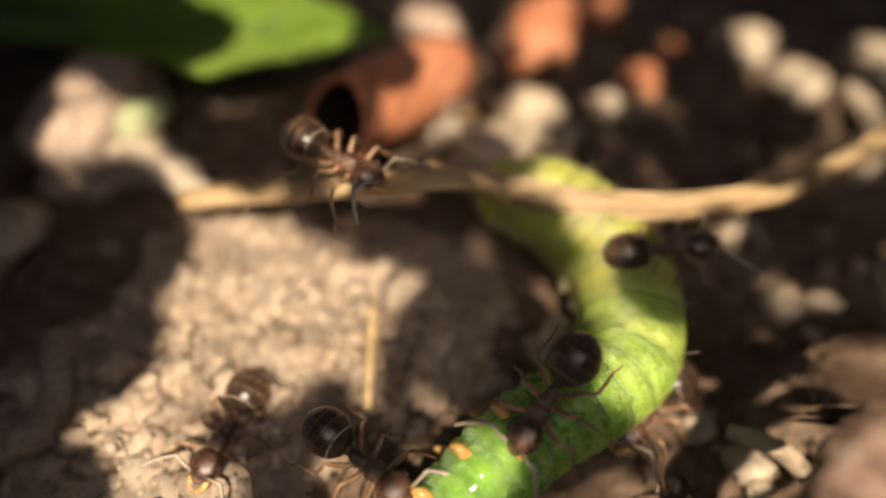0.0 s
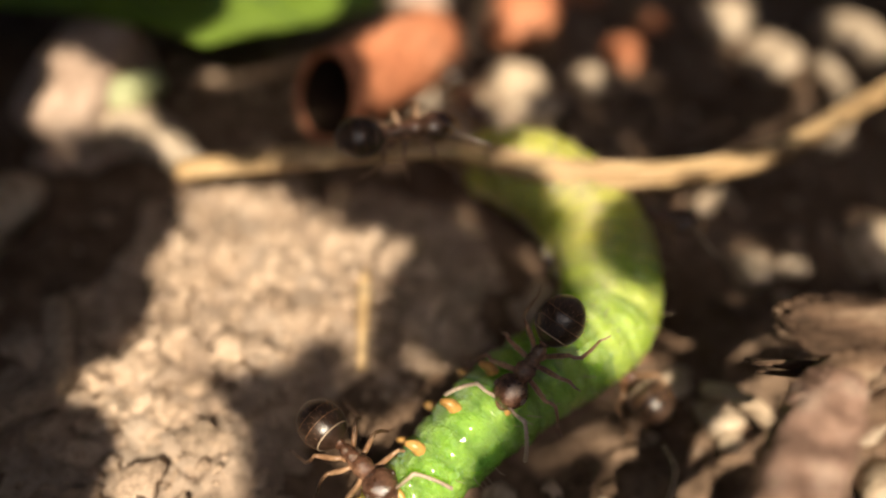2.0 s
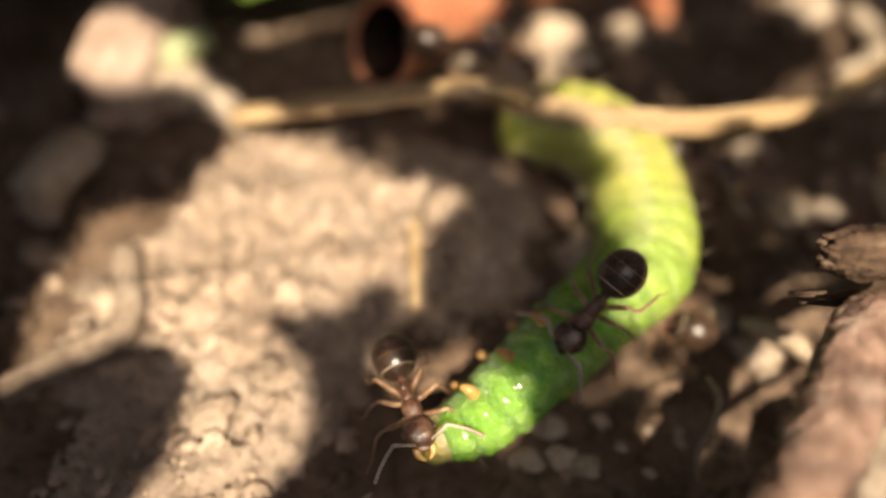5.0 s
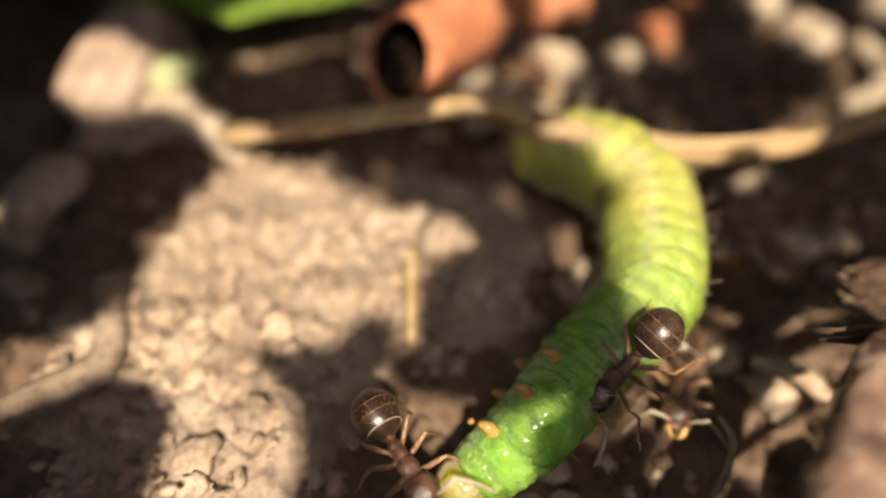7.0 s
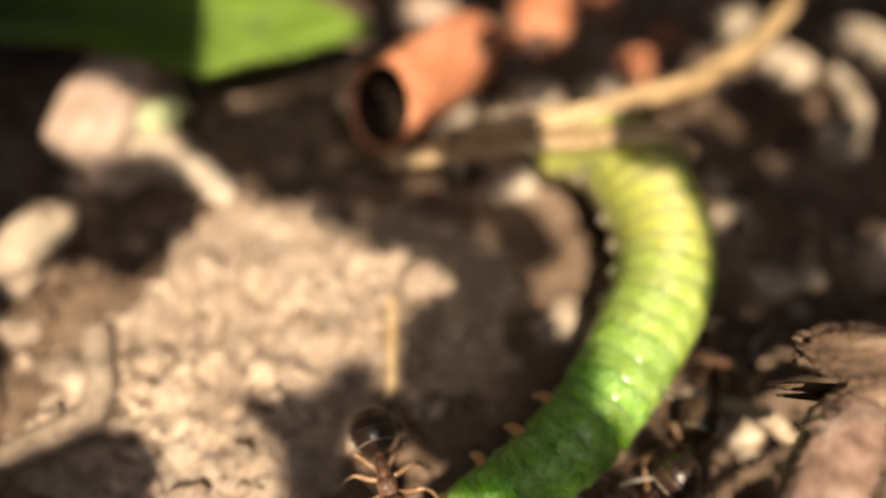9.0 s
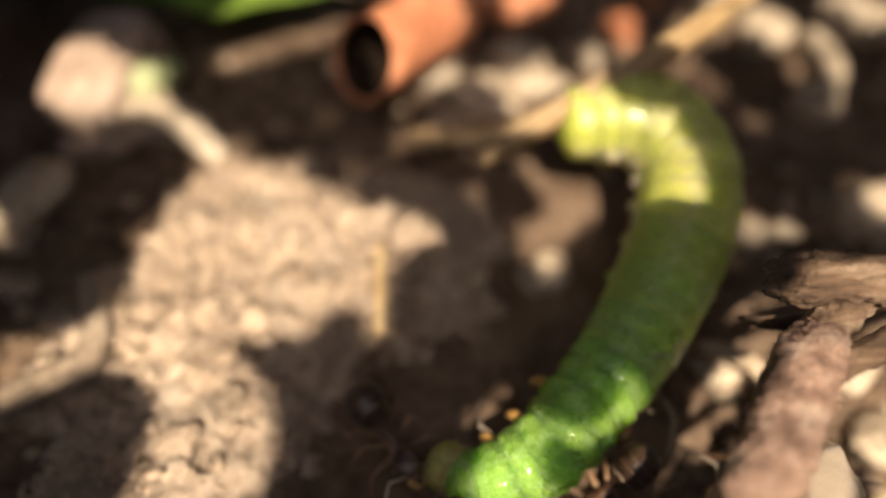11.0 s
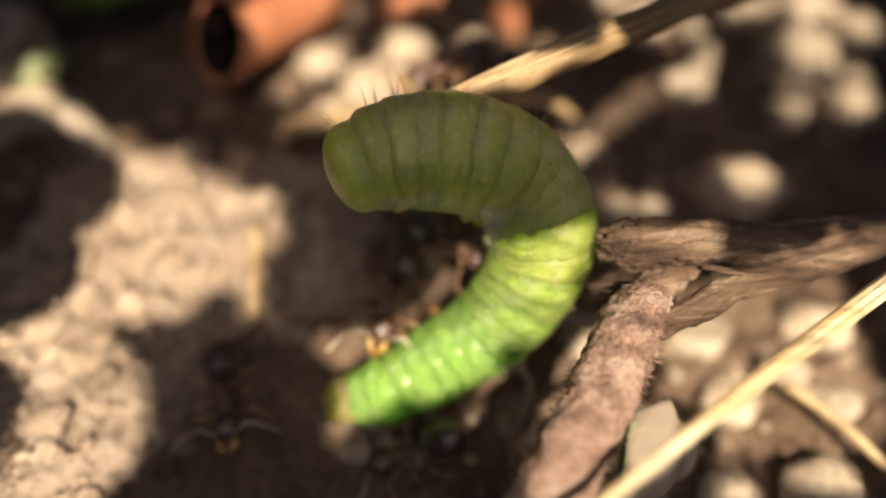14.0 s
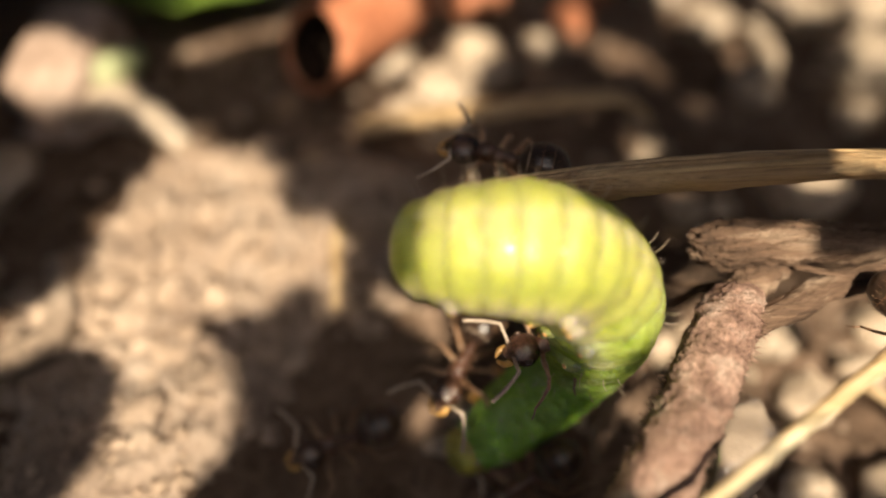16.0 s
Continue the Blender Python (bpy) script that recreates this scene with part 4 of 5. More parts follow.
# leaves out of view, laid to shade all but the sunlit patches
for rnd in range(14000):
    x, y = leaf_rng.uniform(-34, 40), leaf_rng.uniform(-16, 48)
    g = lit_gap(x, y)
    if g < 0.42:
        continue
    r = min(6.0, g + 0.04)
    if any((x - a) ** 2 + (y - b) ** 2 < (0.72 * c) ** 2 for a, b, c in discs):
        continue
    discs.append((x, y, r))
    h = leaf_rng.uniform(27, 36)
    add_leaf((x + SUN.x / SUN.z * h, y + SUN.y / SUN.z * h, h), r, leaf_rng.uniform(-0.12, 0.12))
# unseen outer leaves, down to the soil all round, added to dim the sky
for rnd in range(900):
    a, e = leaf_rng.uniform(0, 6.28), leaf_rng.uniform(0.02, 1.0)
    R = leaf_rng.uniform(52, 66)
    x, y, z = 3 + R * math.cos(a) * math.cos(e * 0.9), 14 + R * math.sin(a) * math.cos(e * 0.9), R * math.sin(e * 0.9) * 0.85
    if math.hypot(x - 3 - SUN.x / SUN.z * z, y - 14 - SUN.y / SUN.z * z) < 38:
        continue
    add_leaf((x, y, z + 1), leaf_rng.uniform(4.0, 7.5), leaf_rng.uniform(-0.9, 0.9))
weed = empty("overhanging_weed", at(0, 0, 0), "unseen leafy green weed overhead, added to shade the soil", "weed")
tagged(part("foliage", (wv, wf), CANOPY, weed, "", None, False), kind="stuff")
for k in range(9):
    a = k * 0.7 + 0.2
    bx, by = 3 + 58 * math.cos(a), 14 + 58 * math.sin(a)
    part("stem", tube([(bx, by, -1), (3 + 46 * math.cos(a), 14 + 46 * math.sin(a), 24), (3 + 41 * math.cos(a), 14 + 41 * math.sin(a), 30), (3 + 36 * math.cos(a), 14 + 36 * math.sin(a), 34)], [1.0, 0.8, 0.5, 0.2], seg=8, steps=5), STEM, weed)


# unseen long-stalked leaves, each added to cover and uncover a sunlit patch
def swaying_leaf(x, y, r, h):
    c = (x + SUN.x / SUN.z * h, y + SUN.y / SUN.z * h, h)
    ob = empty("swaying_leaf", at(*c), "unseen long-stalked dark green leaf, added to shade a moving patch", "leaf", "swaying leaves")
    del wv[:], wf[:]
    add_leaf((0, 0, 0), r, 0.03)
    part("leaf_blade", (list(wv), list(wf)), CANOPY, ob, "", None, False)
    part("leaf_stalk", tube([(-r, 0, 0), (-22, -6, 2), (-46, -10, -h + 1)] if x < 0 else [(r, 0, 0), (26, -8, 2), (46, -12, -h + 1)], [0.07, 0.12, 0.3], seg=6, steps=5), STEM, ob)
    return ob, c


SWAY = {"belly": (2.7, 7.1, 1.3), "flank": (5.0, 9.2, 2.2), "rear": (4.6, 15.0, 2.4), "band": (5.4, 12.2, 0.9), "waist": (6.3, 12.9, 1.9), "head": (-1.2, 6.4, 1.9), "mouth": (0.9, 8.3, 1.6), "nub": (-0.6, 12.6, 1.5), "loop": (1.35, 10.8, 2.6), "root": (-12.6, 8.9, 2.3), "heap": (-10.8, 10.9, 2.4), "heap_top": (-10.7, 14.3, 2.6), "clod": (-14.7, 14.4, 2.0),
        "stone": (-13.7, 20.4, 3.0), "edge": (-9.6, 23.3, 2.0), "tip": (-6.9, 24.6, 3.7), "clods": (1.6, 17.4, 1.8), "blade": (9.8, 18.0, 1.9), "strip_low": (7.9, 15.7, 1.3), "strip_mid": (11.0, 16.7, 1.6), "strip_high": (14.0, 18.5, 1.7),
        "left": (-13.0, 11.2, 2.4), "sweep_low": (6.2, 17.6, 1.5), "sweep_high": (12.9, 20.9, 1.7), "walker": (-3.3, 17.1, 1.5), "side": (1.35, 5.8, 0.95), "brow": (-2.8, 6.9, 1.3), "spur": (-3.0, 14.0, 1.5), "straw_low": (4.8, 19.0, 1.5), "straw_mid": (7.9, 20.1, 1.6), "straw_high": (11.4, 22.9, 1.8)}
swaying = {k: swaying_leaf(x, y, r, 25.5) for k, (x, y, r) in SWAY.items()}
swaying["shade"] = swaying_leaf(-15.6, 26.9, 4.3, 12.0)


# ---- motion ----
def spline(points, n):
    """n points evenly along a smooth line through points, with the way at each."""
    pts = [Vector(p) for p in points]
    fine = []
    for i in range(len(pts) - 1):
        p0, p1, p2, p3 = pts[max(i - 1, 0)], pts[i], pts[i + 1], pts[min(i + 2, len(pts) - 1)]
        for k in range(12):
            t = k / 12
            fine.append(0.5 * (2 * p1 + (p2 - p0) * t + (2 * p0 - 5 * p1 + 4 * p2 - p3) * t * t + (3 * p1 - p0 - 3 * p2 + p3) * t ** 3))
    fine.append(pts[-1])
    run = [0.0]
    for a, b in zip(fine, fine[1:]):
        run.append(run[-1] + (b - a).length)
    out = []
    for k in range(n):
        s, i = run[-1] * (0.02 + 0.93 * k / (n - 1)), 0
        while i < len(run) - 2 and run[i + 1] < s:
            i += 1
        f = (s - run[i]) / max(1e-6, run[i + 1] - run[i])
        lo, hi = max(0, i - 4), min(len(fine) - 1, i + 5)
        out.append((fine[i].lerp(fine[i + 1], min(1, f)), (fine[hi] - fine[lo]).normalized()))
    return out


BENDS = []


def bend(t, *points):
    """The caterpillar's line at a time, head first."""
    rows = []
    for k, (p, d) in enumerate(spline(points, N_SEG)):
        right = d.cross(Vector((0, 0, 1))).normalized()
        twist = -0.45 + 1.45 * max(0.0, min(1.0, (k - 6) / 5))  # front rolled on its side, back upright
        up = right + Vector((0, 0, twist if t < 9 else max(0.25, twist * 0.6) if t < 11 else 0.7))
        up = (up - d * up.dot(d)).normalized()
        side = up.cross(d)
        m = Matrix((d, side, up)).transposed().to_4x4()
        m.translation = p * MM
        rows.append(m)
    BENDS.append((t, rows))


def motions():
    bend(0, (-1.68, 4.35, 1.20), (-0.50, 4.85, 1.40), (0.73, 5.97, 1.60), (2.06, 7.09, 1.60), (3.80, 8.29, 1.60), (5.00, 9.58, 1.60), (5.20, 11.85, 1.60), (4.53, 13.44, 1.60), (3.17, 14.74, 1.80), (1.36, 15.53, 1.50))
    bend(2.5, (-1.68, 4.35, 1.20), (-0.50, 4.85, 1.40), (0.73, 5.97, 1.60), (2.06, 7.09, 1.60), (3.80, 8.29, 1.60), (5.00, 9.58, 1.60), (5.20, 11.85, 1.60), (4.53, 13.44, 1.60), (3.17, 14.74, 1.80), (1.36, 15.53, 1.50))
    bend(4.2, (-2.00, 4.29, 1.20), (-0.76, 4.66, 1.40), (0.54, 5.69, 1.60), (1.94, 6.87, 1.60), (3.23, 7.94, 1.60), (4.81, 9.27, 1.60), (4.86, 11.61, 1.60), (4.38, 13.26, 1.60), (3.00, 14.61, 1.80), (0.74, 15.19, 1.50))
    bend(6.3, (-1.62, 3.85, 1.20), (-0.45, 4.19, 1.40), (0.79, 5.13, 1.60), (2.00, 6.38, 1.60), (3.28, 7.68, 1.70), (4.66, 9.07, 1.80), (5.10, 11.32, 1.80), (4.91, 13.14, 1.80), (3.62, 14.39, 1.80), (1.27, 14.97, 1.50))
    bend(7.5, (-0.96, 4.08, 1.20), (0.11, 4.84, 1.40), (1.21, 5.63, 1.60), (2.30, 6.86, 1.60), (3.40, 7.96, 1.70), (4.62, 9.44, 1.90), (4.98, 11.34, 2.00), (4.96, 13.07, 2.00), (3.84, 14.02, 2.00), (1.67, 15.72, 1.50))
    bend(8.5, (-0.91, 4.25, 1.20), (0.31, 4.73, 1.40), (1.56, 5.37, 1.60), (2.99, 6.72, 1.60), (4.16, 8.12, 1.80), (5.27, 9.81, 2.00), (5.68, 11.95, 2.10), (5.28, 13.72, 2.10), (3.84, 15.27, 2.00), (1.48, 16.50, 1.50))
    bend(9, (-0.93, 4.26, 1.10), (0.59, 4.86, 1.40), (2.03, 5.65, 1.60), (3.65, 7.17, 1.70), (4.87, 8.79, 1.90), (6.07, 10.75, 2.10), (6.42, 12.72, 2.30), (5.91, 14.98, 2.40), (4.98, 16.26, 2.40), (2.92, 16.67, 2.00))
    bend(11.3, (-0.51, 4.13, 1.00), (0.66, 3.38, 1.30), (2.19, 3.82, 1.60), (3.52, 5.03, 2.00), (4.99, 6.63, 2.40), (6.22, 8.38, 2.80), (7.22, 10.27, 3.20), (7.53, 12.12, 3.60), (6.33, 13.68, 4.00), (3.65, 13.77, 4.00))
    bend(12, (-0.78, 4.25, 1.00), (0.42, 3.32, 1.30), (1.93, 3.63, 1.50), (3.05, 4.64, 2.00), (4.08, 6.14, 2.60), (5.16, 7.83, 3.30), (5.97, 9.63, 4.00), (6.16, 11.43, 4.60), (5.69, 13.10, 5.00), (3.39, 13.89, 5.00))
    bend(12.5, (-0.85, 4.89, 1.00), (0.42, 4.10, 1.20), (1.85, 4.73, 1.50), (2.87, 5.99, 2.00), (3.41, 7.34, 2.80), (4.13, 8.96, 3.80), (4.54, 10.61, 4.80), (4.50, 12.50, 5.60), (3.60, 14.01, 6.20), (1.29, 14.57, 6.20))
    bend(13, (-0.08, 4.43, 1.00), (1.21, 4.61, 1.20), (2.53, 5.39, 1.60), (3.25, 6.67, 2.20), (3.84, 8.26, 3.00), (4.10, 9.95, 4.00), (4.01, 11.47, 5.00), (3.09, 12.78, 6.00), (1.65, 13.23, 6.50), (-0.25, 12.62, 6.50))
    bend(13.5, (0.89, 4.25, 1.00), (2.15, 4.63, 1.20), (3.58, 5.50, 1.60), (4.85, 6.44, 2.30), (5.88, 7.56, 3.20), (6.33, 8.74, 4.60), (5.99, 9.80, 5.80), (4.76, 10.66, 6.50), (2.77, 10.86, 6.80), (1.09, 10.18, 6.50))
    bend(14, (0.41, 5.01, 1.00), (1.74, 5.18, 1.20), (3.27, 5.73, 1.60), (4.78, 6.31, 2.40), (5.90, 7.06, 3.60), (6.30, 7.83, 5.00), (5.78, 8.77, 6.00), (4.56, 9.15, 6.80), (2.56, 9.28, 7.00), (0.83, 8.75, 6.80))
    bend(14.5, (0.39, 4.68, 1.00), (1.87, 4.86, 1.20), (3.40, 5.62, 1.60), (4.87, 6.12, 2.40), (5.93, 6.84, 3.60), (6.11, 7.59, 5.00), (5.50, 8.31, 6.00), (4.10, 8.29, 6.80), (2.35, 8.20, 7.00), (0.67, 7.84, 6.80))
    bend(15.2, (0.74, 4.21, 1.00), (2.05, 4.74, 1.20), (3.21, 5.28, 1.70), (4.46, 5.53, 2.60), (5.46, 5.89, 4.00), (5.50, 6.24, 6.00), (4.80, 6.63, 7.20), (3.56, 6.46, 8.00), (1.95, 6.58, 8.00), (0.55, 6.83, 7.50))
    bend(15.6, (0.73, 3.52, 1.00), (1.94, 4.30, 1.20), (3.02, 4.73, 1.70), (4.23, 4.96, 2.60), (5.11, 5.19, 4.00), (5.10, 5.69, 6.00), (4.39, 6.20, 7.20), (3.12, 5.96, 8.00), (1.64, 6.07, 8.00), (0.28, 6.29, 7.50))
    bend(16, (1.40, 3.25, 1.00), (2.33, 3.70, 1.20), (3.25, 4.25, 1.70), (4.15, 4.68, 2.60), (4.73, 4.98, 4.00), (4.71, 5.08, 6.00), (4.03, 5.45, 7.20), (2.83, 5.46, 8.00), (1.44, 5.60, 8.00), (0.04, 5.97, 7.50))
    for k, seg in enumerate(segments):
        rows = [(t, poses[k]) for t, poses in BENDS]
        walk(seg, rows)

    # the grass blade: x, y, z, roll about its length, lift, turn
    blade_rows = [(0, 0, 14.9, 3.0, 0, 0, 5.6), (2.5, 0, 14.9, 3.0, 0, 0, 5.6), (4.2, -0.2, 15.2, 3.0, 0, 0, 3), (6.3, -0.5, 15.6, 3.0, 0, 0, -1.2), (7.0, -0.5, 15.9, 3.0, 0, 0, -3), (7.5, -0.5, 16.2, 3.0, 0, 0, -6.5),
                  (8.0, -0.4, 16.3, 3.0, 0, 0, 11), (8.5, -0.3, 16.5, 3.0, 0, 0, 19), (9.0, 0.4, 16.4, 3.0, -20, 0, 25), (11.3, 1.6, 13.2, 3.4, -50, -3, 36), (12.0, 1.6, 14.2, 3.6, -55, -3, 32), (13.5, 2.16, 11.35, 6.4, -60, -2, 29),
                  (14.0, 2.14, 10.28, 6.4, -60, -1, 24.5), (14.5, 2.08, 9.72, 6.4, -60, 0, 24), (15.2, 1.99, 9.28, 6.4, -60, 1, 17), (15.6, 1.95, 8.74, 6.4, -60, 1, 8), (16.0, 1.95, 8.28, 6.4, -60, 1, 2.2)]
    walk(grass_blade, [(t, at(x, y, z, rx, ry, rz)) for t, x, y, z, rx, ry, rz in blade_rows])

    A = [
        (0, -2.99, 13.48, 5.10, -36),
        (0.7, -2.23, 13.16, 5.10, -27),
        (1.5, -1.33, 13.43, 5.10, 23),
        (2.5, -0.91, 13.44, 5.10, 0),
        (3.5, -0.79, 13.47, 4.90, -10),
        (4.2, -1.17, 13.83, 4.90, 8),
        (6.3, 1.29, 20.58, 1.00, -60),
        (7.5, 1.97, 20.29, 1.00, -45),
        (8, 1.45, 21.87, 1.00, 67),
        (8.5, 2.02, 24.88, 1.00, 65),
        (9, 3.67, 27.58, 1.00, 63),
        (11.3, 7.43, 29.80, 1.20, -51),
        (13, 8.82, 24.11, 1.50, -134),
        (13.8, 5.13, 16.62, 4.00, -147),
        (14.5, 3.36, 12.31, 5.50, -176),
        (15.2, 2.98, 10.47, 6.50, -177),
        (15.6, 2.88, 9.66, 6.80, -172),
        (16, 2.58, 9.27, 6.80, 162),
    ]
    B = [
        (0, 2.23, 7.14, 3.50, -131),
        (0.7, 2.23, 7.12, 3.50, -133),
        (1.5, 2.25, 7.17, 3.50, -135),
        (2.5, 2.26, 7.01, 3.50, -130),
        (3.5, 2.52, 6.99, 3.50, -139),
        (4.2, 2.43, 6.90, 3.50, -135),
        (6.3, 2.79, 6.46, 3.00, -144),
        (7, 3.16, 6.39, 2.80, -143),
        (7.5, 3.54, 6.42, 2.20, -144),
        (8, 4.18, 5.99, 1.20, -151),
        (9, 4.74, 4.70, 0.60, -145),
        (11.3, 3.70, 3.06, 0.60, -150),
        (12, 3.23, 2.86, 0.60, -161),
        (12.5, 2.65, 3.16, 0.60, -148),
        (13, 2.27, 3.36, 0.60, -163),
        (13.5, 2.42, 3.42, 0.60, -177),
        (14.5, 2.30, 3.53, 0.60, -176),
        (15.2, 2.52, 3.50, 1.50, -110),
        (16, 3.13, 2.37, 0.60, -158),
    ]
    C = [
        (0, 6.22, 12.05, 3.00, 10),
        (0.7, 6.34, 12.47, 2.80, 8),
        (1.5, 6.55, 12.44, 2.60, 0),
        (2.5, 6.91, 13.00, 1.60, -18),
        (4.2, 7.57, 13.88, 0.60, -33),
        (6.3, 7.83, 13.35, 0.60, -54),
        (7, 7.86, 12.70, 0.60, -93),
        (7.5, 7.45, 10.29, 0.60, -92),
        (8.5, 7.29, 9.59, 0.60, -29),
        (9, 7.66, 9.19, 0.60, -25),
        (11.3, 9.78, 3.79, 0.60, -80),
        (12, 9.47, 3.73, 0.60, -87),
        (12.5, 9.03, 4.23, 0.60, -85),
        (14, 9.34, 4.17, 0.60, -86),
        (16, 8.76, 3.42, 0.60, -87),
    ]
    D = [
        (0, -2.15, 6.16, 2.20, -40),
        (1.5, -2.51, 5.42, 2.20, -40),
        (2.5, -2.00, 4.98, 2.20, -58),
        (4.2, -2.50, 5.13, 2.20, -73),
        (6.3, -2.42, 4.34, 2.20, -73),
        (7.5, -2.59, 4.70, 2.20, -51),
        (8.5, -2.57, 5.21, 2.20, -69),
        (9, -2.38, 5.33, 2.20, -76),
        (11.3, -1.99, 5.03, 0.70, -56),
        (12, -2.08, 5.25, 0.70, -102),
        (12.5, -2.58, 5.18, 0.70, -59),
        (13, -2.29, 6.17, 0.70, -115),
        (13.5, -1.59, 5.07, 0.70, -74),
        (14.5, -4.39, 6.40, 0.70, -93),
        (15.2, -4.08, 7.22, 0.70, 73),
        (15.6, -3.59, 6.65, 0.70, -31),
        (16, -2.07, 3.91, 0.70, -161),
    ]
    E = [
        (0, 5.56, 8.21, 0.70, -135),
        (1.5, 5.49, 8.15, 0.70, 126),
        (4.2, 4.83, 8.19, 0.70, 112),
        (6.3, 5.26, 6.97, 0.70, -109),
        (7.5, 5.24, 6.96, 0.70, -103),
        (8.5, 5.69, 6.54, 0.70, -110),
        (11.3, 8.44, 2.96, 0.70, -174),
        (12.5, 7.84, 2.71, 0.70, -80),
        (13.5, 9.08, 0.21, 0.70, -15),
        (14.1, 18.90, -0.60, 0.70, 61),
        (14.5, 16.88, 3.25, 5.00, 167),
        (14.9, 11.62, 3.15, 6.50, 163),
        (15.2, 7.59, 3.52, 7.00, 163),
        (15.6, 7.43, 3.04, 7.00, 180),
        (16, 12.73, 3.79, 6.40, -49),
    ]
    F = [
        (0, -5.97, 7.54, 0.90, -111),
        (0.5, -5.84, 6.94, 0.90, -105),
        (1, -6.42, 5.37, 0.90, -113),
        (1.5, -6.98, 3.80, 0.50, -120),
        (2.5, -9.03, 0.27, 0.50, -133),
        (16, -8.33, -3.59, 0.50, -138),
    ]
    G = [
        (0, 0.61, 20.79, 1.50, -77),
        (0.7, 1.40, 19.40, 1.50, -57),
        (1.5, 1.08, 18.90, 1.50, -69),
        (2.5, 1.43, 18.40, 1.50, -57),
        (4.2, 1.25, 18.27, 1.50, -46),
        (6.3, 1.85, 19.21, 1.50, -60),
        (7.5, 2.02, 19.16, 1.50, -55),
        (8.5, 1.60, 19.27, 1.50, -58),
        (9, 3.23, 22.38, 1.20, 55),
        (11.3, 8.05, 31.93, 0.50, 57),
        (16, 14.15, 36.76, 0.50, 52),
    ]
    H = [
        (0, -5.77, 1.33, 0.60, -1),
        (9, -4.44, 2.30, 0.60, 11),
        (11.3, 0.69, 3.64, 1.20, 62),
        (12, 0.26, 3.80, 1.40, 66),
        (12.5, -0.82, 3.47, 1.60, 69),
        (13, -0.36, 1.89, 1.00, 104),
        (13.5, 2.20, 7.22, 2.00, -113),
        (14, 2.15, 7.59, 2.40, -113),
        (14.5, 2.00, 5.57, 3.00, -88),
        (15.2, 2.40, 5.70, 3.00, -84),
        (15.6, 1.75, 5.90, 2.60, -152),
        (16, 1.51, 5.34, 2.60, -124),
    ]
    I = [
        (0, -8.09, 0.84, 0.60, -1),
        (11.3, -5.26, 0.07, 0.60, 28),
        (12.5, -1.40, 1.51, 0.60, 56),
        (13, -0.24, 2.25, 0.70, 50),
        (13.5, 3.60, 9.59, 2.40, -42),
        (14, 3.91, 8.84, 3.20, -31),
        (14.5, 3.91, 7.64, 3.60, -24),
        (15.2, 3.46, 6.67, 4.00, -12),
        (15.6, 3.15, 4.97, 4.50, 151),
        (16, 3.76, 4.77, 4.80, -167),
    ]
